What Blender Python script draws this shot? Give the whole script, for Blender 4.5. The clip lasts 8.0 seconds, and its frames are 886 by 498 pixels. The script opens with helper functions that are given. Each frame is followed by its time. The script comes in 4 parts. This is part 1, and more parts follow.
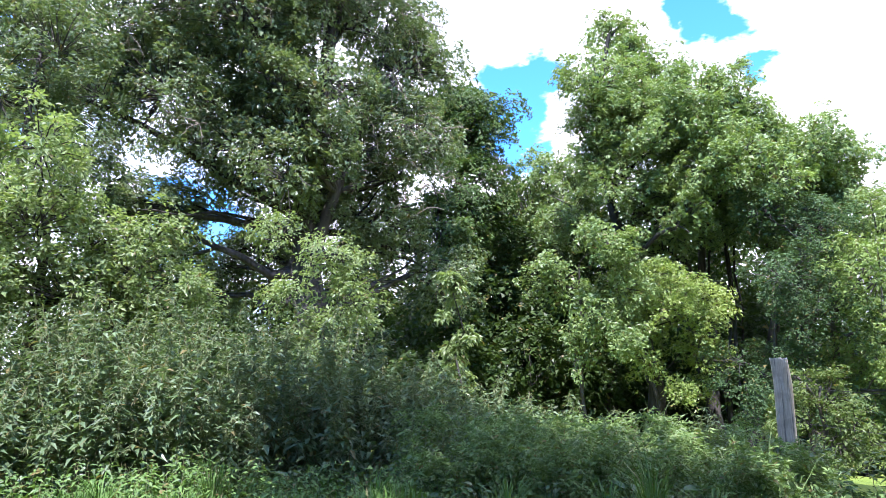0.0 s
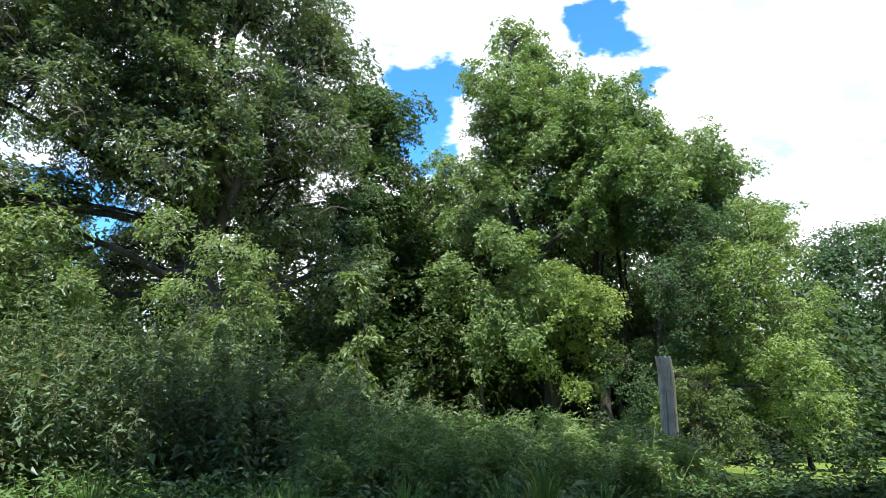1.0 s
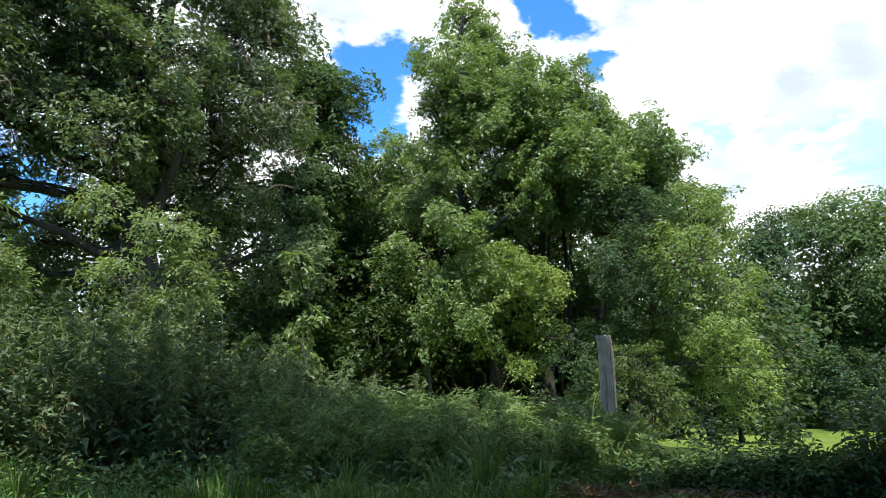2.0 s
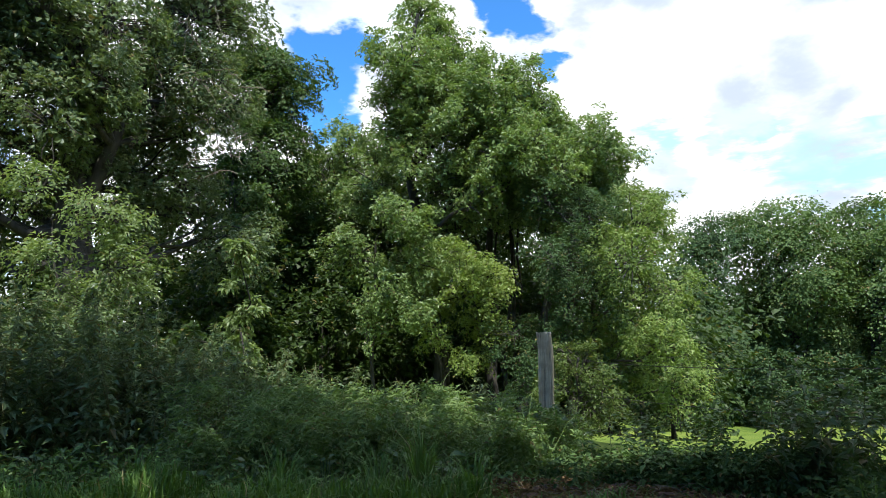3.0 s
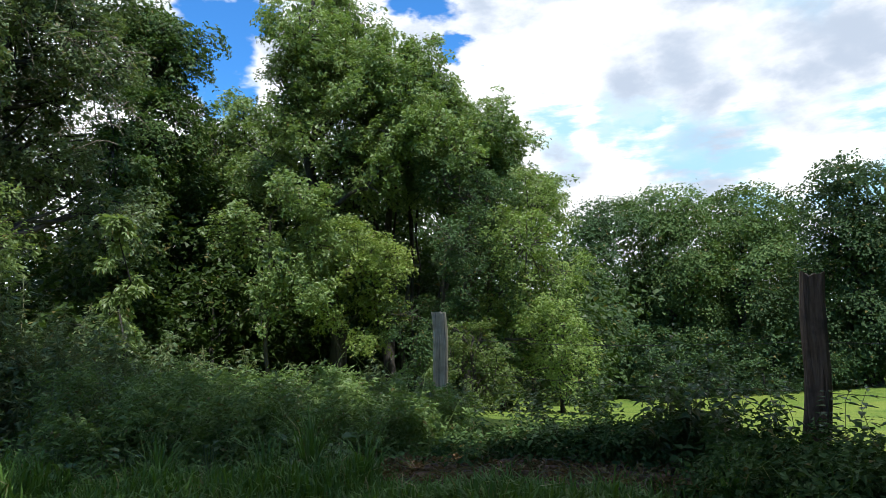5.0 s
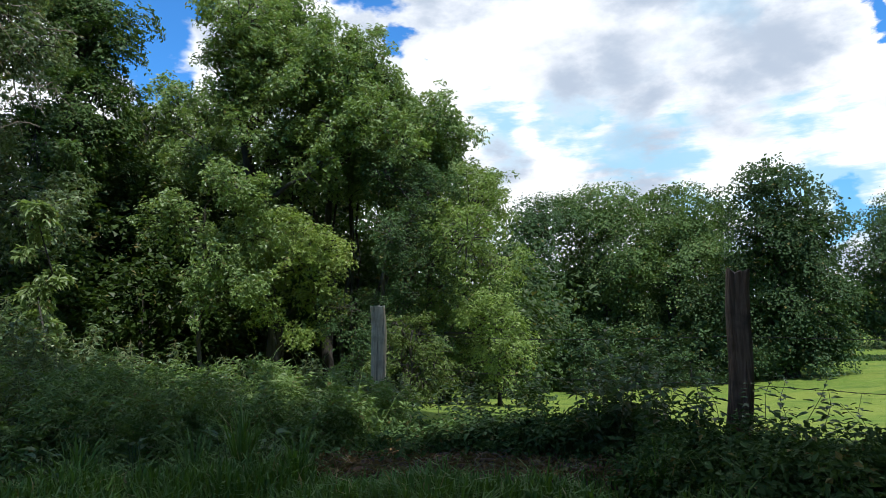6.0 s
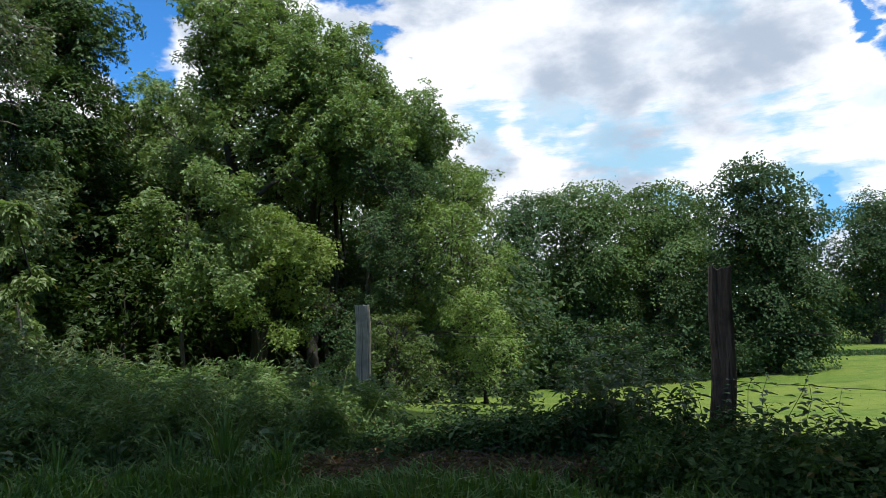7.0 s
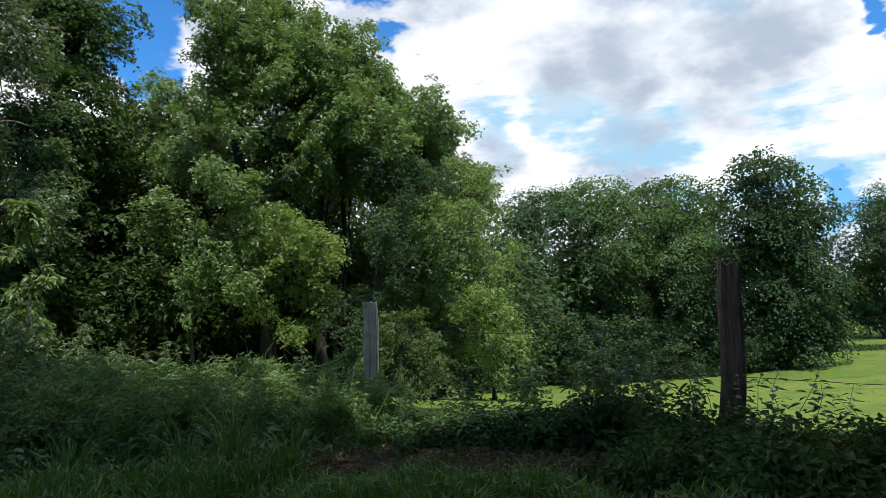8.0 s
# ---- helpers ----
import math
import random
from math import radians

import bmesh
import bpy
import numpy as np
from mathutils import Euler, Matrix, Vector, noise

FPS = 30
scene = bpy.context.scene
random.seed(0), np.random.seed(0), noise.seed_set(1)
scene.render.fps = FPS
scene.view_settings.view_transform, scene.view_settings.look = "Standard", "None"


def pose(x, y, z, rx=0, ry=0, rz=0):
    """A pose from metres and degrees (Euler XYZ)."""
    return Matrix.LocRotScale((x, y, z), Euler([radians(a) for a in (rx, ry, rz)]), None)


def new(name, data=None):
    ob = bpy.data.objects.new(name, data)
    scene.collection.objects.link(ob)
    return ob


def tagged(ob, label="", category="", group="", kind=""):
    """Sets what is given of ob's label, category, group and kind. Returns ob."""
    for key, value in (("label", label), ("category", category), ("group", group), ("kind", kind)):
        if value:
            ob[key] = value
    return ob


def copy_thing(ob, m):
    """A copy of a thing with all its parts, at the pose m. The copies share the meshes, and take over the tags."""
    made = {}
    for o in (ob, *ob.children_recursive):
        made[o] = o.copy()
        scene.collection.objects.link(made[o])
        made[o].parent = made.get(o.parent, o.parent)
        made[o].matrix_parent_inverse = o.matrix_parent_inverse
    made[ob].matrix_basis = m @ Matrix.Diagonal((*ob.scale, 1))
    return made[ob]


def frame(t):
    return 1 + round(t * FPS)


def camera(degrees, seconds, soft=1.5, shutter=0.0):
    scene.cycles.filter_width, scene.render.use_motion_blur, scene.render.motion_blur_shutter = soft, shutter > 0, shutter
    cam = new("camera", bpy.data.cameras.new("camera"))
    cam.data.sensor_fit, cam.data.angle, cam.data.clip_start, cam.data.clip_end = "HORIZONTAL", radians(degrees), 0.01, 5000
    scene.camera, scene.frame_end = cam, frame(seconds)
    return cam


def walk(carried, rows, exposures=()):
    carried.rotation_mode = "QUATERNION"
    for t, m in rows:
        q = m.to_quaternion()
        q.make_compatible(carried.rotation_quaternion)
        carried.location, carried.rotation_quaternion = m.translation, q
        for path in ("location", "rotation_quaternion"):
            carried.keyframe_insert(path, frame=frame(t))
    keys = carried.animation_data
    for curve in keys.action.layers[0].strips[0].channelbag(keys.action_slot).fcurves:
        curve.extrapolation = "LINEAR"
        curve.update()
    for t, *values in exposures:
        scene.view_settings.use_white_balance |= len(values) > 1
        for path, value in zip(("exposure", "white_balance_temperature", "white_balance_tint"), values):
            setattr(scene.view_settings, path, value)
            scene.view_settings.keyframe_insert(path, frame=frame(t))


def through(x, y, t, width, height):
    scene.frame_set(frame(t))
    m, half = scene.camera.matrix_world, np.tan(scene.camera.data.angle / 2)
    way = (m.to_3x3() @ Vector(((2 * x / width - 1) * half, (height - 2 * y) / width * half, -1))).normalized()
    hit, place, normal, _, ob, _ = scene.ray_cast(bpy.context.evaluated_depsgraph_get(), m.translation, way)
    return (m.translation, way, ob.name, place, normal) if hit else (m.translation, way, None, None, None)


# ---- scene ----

# ======== camera: a phone turned to the right at arm's length ========
cam = camera(68.5, 8.0, soft=0.72)
EYE = 1.25
ROWS = [
    (0.0, 0.0, 0.0, -0.04, 10.80, 1.33),
    (0.5, 0.006, 0.016, -4.76, 10.68, 1.77),
    (1.0, 0.022, 0.029, -8.61, 10.64, 2.07),
    (1.5, 0.042, 0.037, -10.94, 9.61, 2.64),
    (3.0, 0.113, 0.050, -17.57, 8.04, 1.14),
    (3.5, 0.132, 0.055, -19.73, 7.92, 1.14),
    (4.0, 0.147, 0.064, -21.80, 7.84, 1.54),
    (5.5, 0.193, 0.103, -28.93, 5.39, 1.38),
    (6.0, 0.203, 0.111, -31.57, 5.43, 1.32),
    (6.5, 0.212, 0.115, -33.00, 5.15, 1.43),
    (7.0, 0.222, 0.119, -32.84, 5.28, 1.74),
    (7.5, 0.231, 0.122, -31.95, 5.26, 1.97),
    (8.0, 0.237, 0.126, -32.12, 5.00, 1.99),
]


def held(x, y, yaw, pitch, roll):
    turn = Euler((radians(90 + pitch), 0, radians(yaw))).to_matrix().to_4x4()
    return Matrix.Translation((x, y, EYE)) @ turn @ pose(0, 0, 0, 0, 0, -roll)


EXPOSURES = [(0.0, 1.90, 5680, 30), (0.5, 1.46, 5820, 23), (1.0, 1.12, 6060, 14), (3.0, 0.76, 6260, 12), (4.0, 0.64, 6240, 12), (5.5, 0.40, 6180, 11), (6.5, 0.26, 6120, 11), (8.0, 0.20, 6120, 11)]
walk(cam, [(t, held(x, y, yaw, pitch, roll)) for t, x, y, yaw, pitch, roll in ROWS], EXPOSURES)

# ======== light: a high summer sun from one side, and a sky of broken cloud ========
TO_SUN = Vector((-0.08, -0.61, 1.08)).normalized()
sun = new("sun", bpy.data.lights.new("sun", "SUN"))
sun.data.energy, sun.data.angle, sun.data.color = 5.0, radians(0.53), (1.0, 0.95, 0.86)
sun.rotation_euler = TO_SUN.to_track_quat("Z", "Y").to_euler()


def link(nt, a, b):
    nt.links.new(a, b)


def node(nt, kind, **values):
    n = nt.nodes.new(kind)
    for key, value in values.items():
        if key in n.inputs:
            n.inputs[key].default_value = value
    return n


def maths(nt, op, a, b=0.5, clamp=False):
    n = nt.nodes.new("ShaderNodeMath")
    n.operation, n.use_clamp = op, clamp
    for i, v in enumerate((a, b)):
        if hasattr(v, "is_linked"):
            link(nt, v, n.inputs[i])
        else:
            n.inputs[i].default_value = v
    return n.outputs[0]


def smooth(nt, value, lo, hi, to0=0.0, to1=1.0):
    n = nt.nodes.new("ShaderNodeMapRange")
    n.interpolation_type = "SMOOTHSTEP"
    link(nt, value, n.inputs[0])
    for i, v in enumerate((lo, hi, to0, to1)):
        n.inputs[i + 1].default_value = v
    return n.outputs[0]


def mixed(nt, fac, a, b, how="MIX"):
    n = nt.nodes.new("ShaderNodeMix")
    n.data_type, n.blend_type = "RGBA", how
    for i, v in ((0, fac), (6, a), (7, b)):
        if hasattr(v, "is_linked"):
            link(nt, v, n.inputs[i])
        else:
            n.inputs[i].default_value = v
    return n.outputs[2]


def noise_of(nt, vector, scale, detail=4.0, rough=0.55, distort=0.0):
    n = node(nt, "ShaderNodeTexNoise", Scale=scale, Detail=detail, Roughness=rough, Distortion=distort)
    if vector is not None:
        link(nt, vector, n.inputs["Vector"])
    return n.outputs["Fac"]


# places in the cloud cover: direction and half-width in degrees
BLUE_GAPS = [
    ((0.356, 0.813, 0.461), 2.3), ((0.395, 0.802, 0.448), 1.9), ((0.324, 0.820, 0.472), 1.7), ((0.436, 0.815, 0.382), 1.3),
    ((0.130, 0.900, 0.410), 2.6), ((0.125, 0.919, 0.373), 2.8), ((0.156, 0.885, 0.425), 2.0), ((0.086, 0.910, 0.405), 2.2), ((0.115, 0.930, 0.33), 2.6),
    ((0.867, 0.365, 0.339), 1.1), ((0.895, 0.325, 0.320), 2.0), ((0.893, 0.436, 0.110), 1.9), ((0.886, 0.444, 0.135), 1.6),
    ((-0.36, 0.92, 0.22), 4.5), ((-0.75, 0.8, 0.5), 9.0), ((-1.0, -0.4, 0.8), 34.0), ((0.2, -1.0, 0.9), 34.0), ((0.0, 0.0, 1.0), 26.0),
]
THIN_VEIL = [((0.648, 0.703, 0.285), 2.2), ((0.774, 0.595, 0.214), 3.2), ((0.711, 0.665, 0.231), 3.0), ((0.574, 0.772, 0.262), 2.4), ((0.860, 0.470, 0.190), 3.4), ((0.586, 0.764, 0.240), 1.8)]
GREY_BELLIES = [((0.721, 0.626, 0.300), 3.6), ((0.687, 0.635, 0.345), 4.2), ((0.650, 0.680, 0.335), 3.1), ((0.794, 0.530, 0.298), 3.6), ((0.810, 0.478, 0.320), 2.8), ((0.588, 0.779, 0.212), 2.1), ((0.05, 0.88, 0.47), 4.2)]


def build_world():
    world = bpy.data.worlds.new("sky")
    scene.world = world
    world.use_nodes = True
    nt = world.node_tree
    nt.nodes.clear()
    sky = nt.nodes.new("ShaderNodeTexSky")
    sky.sky_type, sky.sun_disc = "NISHITA", False
    sky.sun_elevation = math.asin(TO_SUN.z)
    sky.sun_rotation = math.atan2(TO_SUN.x, TO_SUN.y)
    sky.air_density, sky.dust_density, sky.ozone_density = 1.0, 0.6, 1.6
    way = nt.nodes.new("ShaderNodeTexCoord").outputs["Generated"]
    # the cloud layer is flat: lay the direction onto a plane overhead
    split = nt.nodes.new("ShaderNodeSeparateXYZ")
    link(nt, way, split.inputs[0])
    height = maths(nt, "ADD", maths(nt, "MAXIMUM", split.outputs[2], 0.0), 0.5)
    flat = nt.nodes.new("ShaderNodeCombineXYZ")
    link(nt, maths(nt, "DIVIDE", split.outputs[0], height), flat.inputs[0])
    link(nt, maths(nt, "DIVIDE", split.outputs[1], height), flat.inputs[1])
    link(nt, maths(nt, "MULTIPLY", split.outputs[2], 1.5), flat.inputs[2])
    stretched = nt.nodes.new("ShaderNodeMapping")
    link(nt, way, stretched.inputs[0])
    stretched.inputs["Scale"].default_value = (1.0, 1.0, 5.0)
    wisps = noise_of(nt, flat.outputs[0], 3.2, 9.0, 0.55, 0.0)
    edge = noise_of(nt, flat.outputs[0], 7.0, 5.0, 0.48, 0.0)
    # the edges of every patch are torn by the same warp
    warp = nt.nodes.new("ShaderNodeTexNoise")
    warp.inputs["Scale"].default_value, warp.inputs["Detail"].default_value, warp.inputs["Roughness"].default_value = 8.0, 6.0, 0.55
    link(nt, flat.outputs[0], warp.inputs["Vector"])
    shift = nt.nodes.new("ShaderNodeVectorMath")
    shift.operation = "MULTIPLY_ADD"
    link(nt, warp.outputs["Color"], shift.inputs[0])
    shift.inputs[1].default_value, shift.inputs[2].default_value = (0.17, 0.17, 0.17), (-0.085, -0.085, -0.085)
    bent_way = nt.nodes.new("ShaderNodeVectorMath")
    link(nt, way, bent_way.inputs[0])
    link(nt, shift.outputs[0], bent_way.inputs[1])
    level = nt.nodes.new("ShaderNodeVectorMath")
    level.operation = "NORMALIZE"
    link(nt, bent_way.outputs[0], level.inputs[0])

    def patches(spots):
        least = None
        for direction, half in spots:
            dot = nt.nodes.new("ShaderNodeVectorMath")
            dot.operation = "DOT_PRODUCT"
            link(nt, level.outputs[0], dot.inputs[0])
            dot.inputs[1].default_value = Vector(direction).normalized()
            angle = maths(nt, "ARCCOSINE", maths(nt, "MINIMUM", dot.outputs["Value"], 1.0))
            near = maths(nt, "DIVIDE", angle, radians(half))
            least = near if least is None else maths(nt, "MINIMUM", least, near)
        return least

    soft_edge = maths(nt, "MULTIPLY", maths(nt, "SUBTRACT", edge, 0.5), 2.0)
    cover = smooth(nt, maths(nt, "ADD", patches(BLUE_GAPS), soft_edge), 0.7, 1.3)
    # thin veils are drawn out level, in streaks
    streaks = noise_of(nt, stretched.outputs[0], 5.0, 8.0, 0.6)
    veil = smooth(nt, maths(nt, "ADD", patches(THIN_VEIL), maths(nt, "MULTIPLY", maths(nt, "SUBTRACT", streaks, 0.5), 6.0)), 0.3, 1.5, 0.95, 0.0)
    veil = maths(nt, "ADD", veil, smooth(nt, wisps, 0.36, 0.46, 0.4, 0.0), True)
    # sunlit heaps with crisp upper edges, and grey bellies
    billow = noise_of(nt, flat.outputs[0], 6.5, 9.0, 0.58, 0.25)
    lumps = maths(nt, "MULTIPLY", maths(nt, "SUBTRACT", billow, 0.5), 2.2)
    belly = smooth(nt, maths(nt, "ADD", patches(GREY_BELLIES), lumps), 0.0, 1.7, 1.0, 0.0)
    heaps = smooth(nt, noise_of(nt, flat.outputs[0], 2.8, 8.0, 0.55, 0.0), 0.36, 0.50)
    heaps = maths(nt, "MULTIPLY", heaps, maths(nt, "SUBTRACT", 1.0, belly))
    cloud = mixed(nt, heaps, (10.4, 11.8, 13.6, 1), (22.0, 22.0, 21.8, 1))
    cloud = mixed(nt, maths(nt, "MULTIPLY", veil, maths(nt, "SUBTRACT", 1.0, belly)), cloud, (8.6, 14.4, 18.0, 1))
    haze = smooth(nt, split.outputs[2], 0.0, 0.28, 0.45, 0.0)
    clear = mixed(nt, 1.0, sky.outputs[0], (1.15, 2.7, 4.0, 1), "MULTIPLY")
    blue = mixed(nt, haze, clear, (7.0, 9.2, 11.0, 1))
    mix = mixed(nt, cover, blue, cloud)
    back = node(nt, "ShaderNodeBackground", Strength=0.043)
    link(nt, mix, back.inputs["Color"])
    out = nt.nodes.new("ShaderNodeOutputWorld")
    link(nt, back.outputs[0], out.inputs["Surface"])


build_world()


# ======== materials ========
def shell(name):
    mat = bpy.data.materials.new(name)
    mat.use_nodes = True
    nt = mat.node_tree
    nt.nodes.clear()
    return mat, nt, nt.nodes.new("ShaderNodeOutputMaterial")


def bumped(nt, height, strength, distance):
    b = node(nt, "ShaderNodeBump", Strength=strength, Distance=distance)
    link(nt, height, b.inputs["Height"])
    return b.outputs[0]


def leaf_material(name, dark, light, dry=(0.16, 0.13, 0.05), dry_share=0.03, patch=0.6, through=0.34, rough=0.48, shine=0.28):
    """Leaves: each its own shade, larger drifts of tone, a waxy face, and light coming through the blade."""
    mat, nt, out = shell(name)
    geo = nt.nodes.new("ShaderNodeNewGeometry")
    place = nt.nodes.new("ShaderNodeTexCoord").outputs["Object"]
    drift = smooth(nt, noise_of(nt, place, patch, 3.0), 0.32, 0.68)
    tuft = smooth(nt, noise_of(nt, place, patch * 4.5, 2.0), 0.3, 0.7)
    own = geo.outputs["Random Per Island"]
    tone = maths(nt, "ADD", maths(nt, "MULTIPLY", maths(nt, "ADD", drift, tuft), 0.38), maths(nt, "MULTIPLY", own, 0.55))
    col = mixed(nt, tone, (*dark, 1), (*light, 1))
    col = mixed(nt, maths(nt, "GREATER_THAN", maths(nt, "FRACT", maths(nt, "MULTIPLY", own, 37.0)), 1 - dry_share), col, (*dry, 1))
    vein = noise_of(nt, place, 60.0, 2.0)
    col = mixed(nt, 0.15, col, mixed(nt, vein, (0.02, 0.03, 0.008, 1), (0.17, 0.24, 0.06, 1)))
    face = node(nt, "ShaderNodeBsdfPrincipled", Roughness=rough)
    face.inputs["Specular IOR Level"].default_value = shine
    link(nt, col, face.inputs["Base Color"])
    glow = nt.nodes.new("ShaderNodeBsdfTranslucent")
    link(nt, mixed(nt, 1.0, col, (1.25, 1.3, 0.55, 1), "MULTIPLY"), glow.inputs["Color"])
    both = node(nt, "ShaderNodeMixShader", Fac=through)
    link(nt, face.outputs[0], both.inputs[1])
    link(nt, glow.outputs[0], both.inputs[2])
    link(nt, both.outputs[0], out.inputs["Surface"])
    return mat


def bark_material(name, dark, light, scale=7.0, moss=0.25):
    mat, nt, out = shell(name)
    place = nt.nodes.new("ShaderNodeTexCoord").outputs["Object"]
    stretch = nt.nodes.new("ShaderNodeMapping")
    link(nt, place, stretch.inputs[0])
    stretch.inputs["Scale"].default_value = (1, 1, 0.18)
    ridge = noise_of(nt, stretch.outputs[0], scale, 6.0, 0.65)
    col = mixed(nt, smooth(nt, ridge, 0.35, 0.65), (*dark, 1), (*light, 1))
    green = smooth(nt, noise_of(nt, place, 1.6, 4.0), 0.52, 0.7, 0.0, moss)
    col = mixed(nt, green, col, (0.07, 0.09, 0.035, 1))
    p = node(nt, "ShaderNodeBsdfPrincipled", Roughness=0.88)
    link(nt, col, p.inputs["Base Color"])
    link(nt, bumped(nt, ridge, 0.7, 0.03), p.inputs["Normal"])
    link(nt, p.outputs[0], out.inputs["Surface"])
    return mat


def weathered_wood(name, pale, brown, dark, stain=0.5):
    mat, nt, out = shell(name)
    place = nt.nodes.new("ShaderNodeTexCoord").outputs["Object"]
    stretch = nt.nodes.new("ShaderNodeMapping")
    link(nt, place, stretch.inputs[0])
    stretch.inputs["Scale"].default_value = (1, 1, 0.06)
    fibre = noise_of(nt, stretch.outputs[0], 85.0, 5.0, 0.6, 0.3)
    crack = noise_of(nt, stretch.outputs[0], 24.0, 3.0, 0.5, 0.6)
    blot = noise_of(nt, place, 5.0, 5.0, 0.6)
    col = mixed(nt, smooth(nt, fibre, 0.3, 0.7), (*brown, 1), (*pale, 1))
    col = mixed(nt, smooth(nt, blot, 0.46, 0.66, 0.0, stain), col, (*dark, 1))
    col = mixed(nt, smooth(nt, crack, 0.63, 0.70, 0.0, 0.6), col, (0.02, 0.017, 0.014, 1))
    p = node(nt, "ShaderNodeBsdfPrincipled", Roughness=0.85)
    link(nt, col, p.inputs["Base Color"])
    depth = maths(nt, "SUBTRACT", fibre, maths(nt, "MULTIPLY", smooth(nt, crack, 0.55, 0.64), 1.5))
    link(nt, bumped(nt, depth, 0.8, 0.008), p.inputs["Normal"])
    link(nt, p.outputs[0], out.inputs["Surface"])
    return mat


def plain_material(name, a, b, scale, rough=0.7, metal=0.0, bump=0.3):
    mat, nt, out = shell(name)
    place = nt.nodes.new("ShaderNodeTexCoord").outputs["Object"]
    n = noise_of(nt, place, scale, 6.0, 0.6)
    p = node(nt, "ShaderNodeBsdfPrincipled", Roughness=rough, Metallic=metal)
    link(nt, mixed(nt, smooth(nt, n, 0.3, 0.7), (*a, 1), (*b, 1)), p.inputs["Base Color"])
    link(nt, bumped(nt, n, bump, 0.01), p.inputs["Normal"])
    link(nt, p.outputs[0], out.inputs["Surface"])
    return mat


def ground_material():
    """Pasture: close-grazed grass with yellower and darker patches."""
    mat, nt, out = shell("pasture")
    place = nt.nodes.new("ShaderNodeTexCoord").outputs["Object"]
    broad = smooth(nt, noise_of(nt, place, 0.16, 5.0, 0.6), 0.35, 0.65)
    tuft = smooth(nt, noise_of(nt, place, 1.9, 6.0, 0.65), 0.3, 0.72)
    fine = noise_of(nt, place, 26.0, 4.0, 0.6)
    col = mixed(nt, broad, (0.095, 0.165, 0.022, 1), (0.175, 0.220, 0.036, 1))
    col = mixed(nt, maths(nt, "MULTIPLY", tuft, 0.55), col, (0.210, 0.240, 0.055, 1))
    col = mixed(nt, smooth(nt, noise_of(nt, place, 0.55, 7.0, 0.72), 0.50, 0.64, 0.0, 0.8), col, (0.075, 0.125, 0.022, 1))
    col = mixed(nt, smooth(nt, noise_of(nt, place, 3.4, 5.0, 0.7), 0.56, 0.7, 0.0, 0.6), col, (0.06, 0.11, 0.02, 1))
    col = mixed(nt, maths(nt, "MULTIPLY", fine, 0.5), col, (0.06, 0.10, 0.02, 1))
    p = node(nt, "ShaderNodeBsdfPrincipled", Roughness=0.9)
    p.inputs["Specular IOR Level"].default_value = 0.08
    link(nt, col, p.inputs["Base Color"])
    height = maths(nt, "ADD", maths(nt, "MULTIPLY", tuft, 0.7), maths(nt, "MULTIPLY", fine, 0.3))
    link(nt, bumped(nt, height, 0.6, 0.12), p.inputs["Normal"])
    link(nt, p.outputs[0], out.inputs["Surface"])
    return mat


ASH_LEAF = leaf_material("ash_leaf", (0.060, 0.118, 0.034), (0.214, 0.300, 0.098), rough=0.45, shine=0.45)
BIG_LEAF = leaf_material("old_ash_leaf", (0.036, 0.070, 0.030), (0.166, 0.222, 0.106), dry_share=0.04, rough=0.45, shine=0.45)
SUNNY_LEAF = leaf_material("sunny_ash_leaf", (0.072, 0.132, 0.030), (0.218, 0.302, 0.082), rough=0.5, shine=0.3)
YELLOW_LEAF = leaf_material("yellow_ash_leaf", (0.104, 0.170, 0.032), (0.264, 0.345, 0.083), through=0.4, rough=0.45, shine=0.45)
OAK_LEAF = leaf_material("oak_leaf", (0.022, 0.054, 0.016), (0.086, 0.148, 0.042))
LIME_LEAF = leaf_material("pale_leaf", (0.105, 0.172, 0.055), (0.250, 0.325, 0.138), through=0.46, shine=0.55)
ELDER_LEAF = leaf_material("elder_leaf", (0.040, 0.078, 0.018), (0.115, 0.160, 0.042), patch=1.5)
# near-black leaf colour carries the shade of the wood's hollows
SHADED_SHRUB_LEAF = leaf_material("shaded_shrub_leaf", (0.012, 0.032, 0.008), (0.042, 0.078, 0.018))
FAR_LEAF = leaf_material("field_tree_leaf", (0.034, 0.076, 0.026), (0.138, 0.212, 0.074), patch=0.35, rough=0.6, shine=0.2)
FAR_OAK_LEAF = leaf_material("field_oak_leaf", (0.016, 0.042, 0.018), (0.074, 0.134, 0.056), patch=0.35, rough=0.6, shine=0.2)
DARK_OAK_LEAF = leaf_material("dark_oak_leaf", (0.012, 0.032, 0.013), (0.050, 0.094, 0.038), patch=0.35, rough=0.6, shine=0.2)
NETTLE_LEAF = leaf_material("nettle_leaf", (0.030, 0.068, 0.030), (0.124, 0.190, 0.094), patch=1.2, rough=0.45, shine=0.45)
# ground elder and low nettles, lightened in colour to look lit under the shade
LIT_FRINGE_LEAF = leaf_material("lit_ground_elder_leaf", (0.045, 0.105, 0.028), (0.128, 0.225, 0.062), patch=1.2, rough=0.5, shine=0.3)
NETTLE_SEED = leaf_material("nettle_seed", (0.09, 0.14, 0.06), (0.19, 0.23, 0.13), patch=3.0, rough=0.8)
NETTLE_STEM = plain_material("nettle_stem", (0.07, 0.10, 0.03), (0.15, 0.13, 0.06), 9.0)
CLEAVER_LEAF = leaf_material("tangle_leaf", (0.066, 0.132, 0.034), (0.156, 0.236, 0.072), patch=1.5)
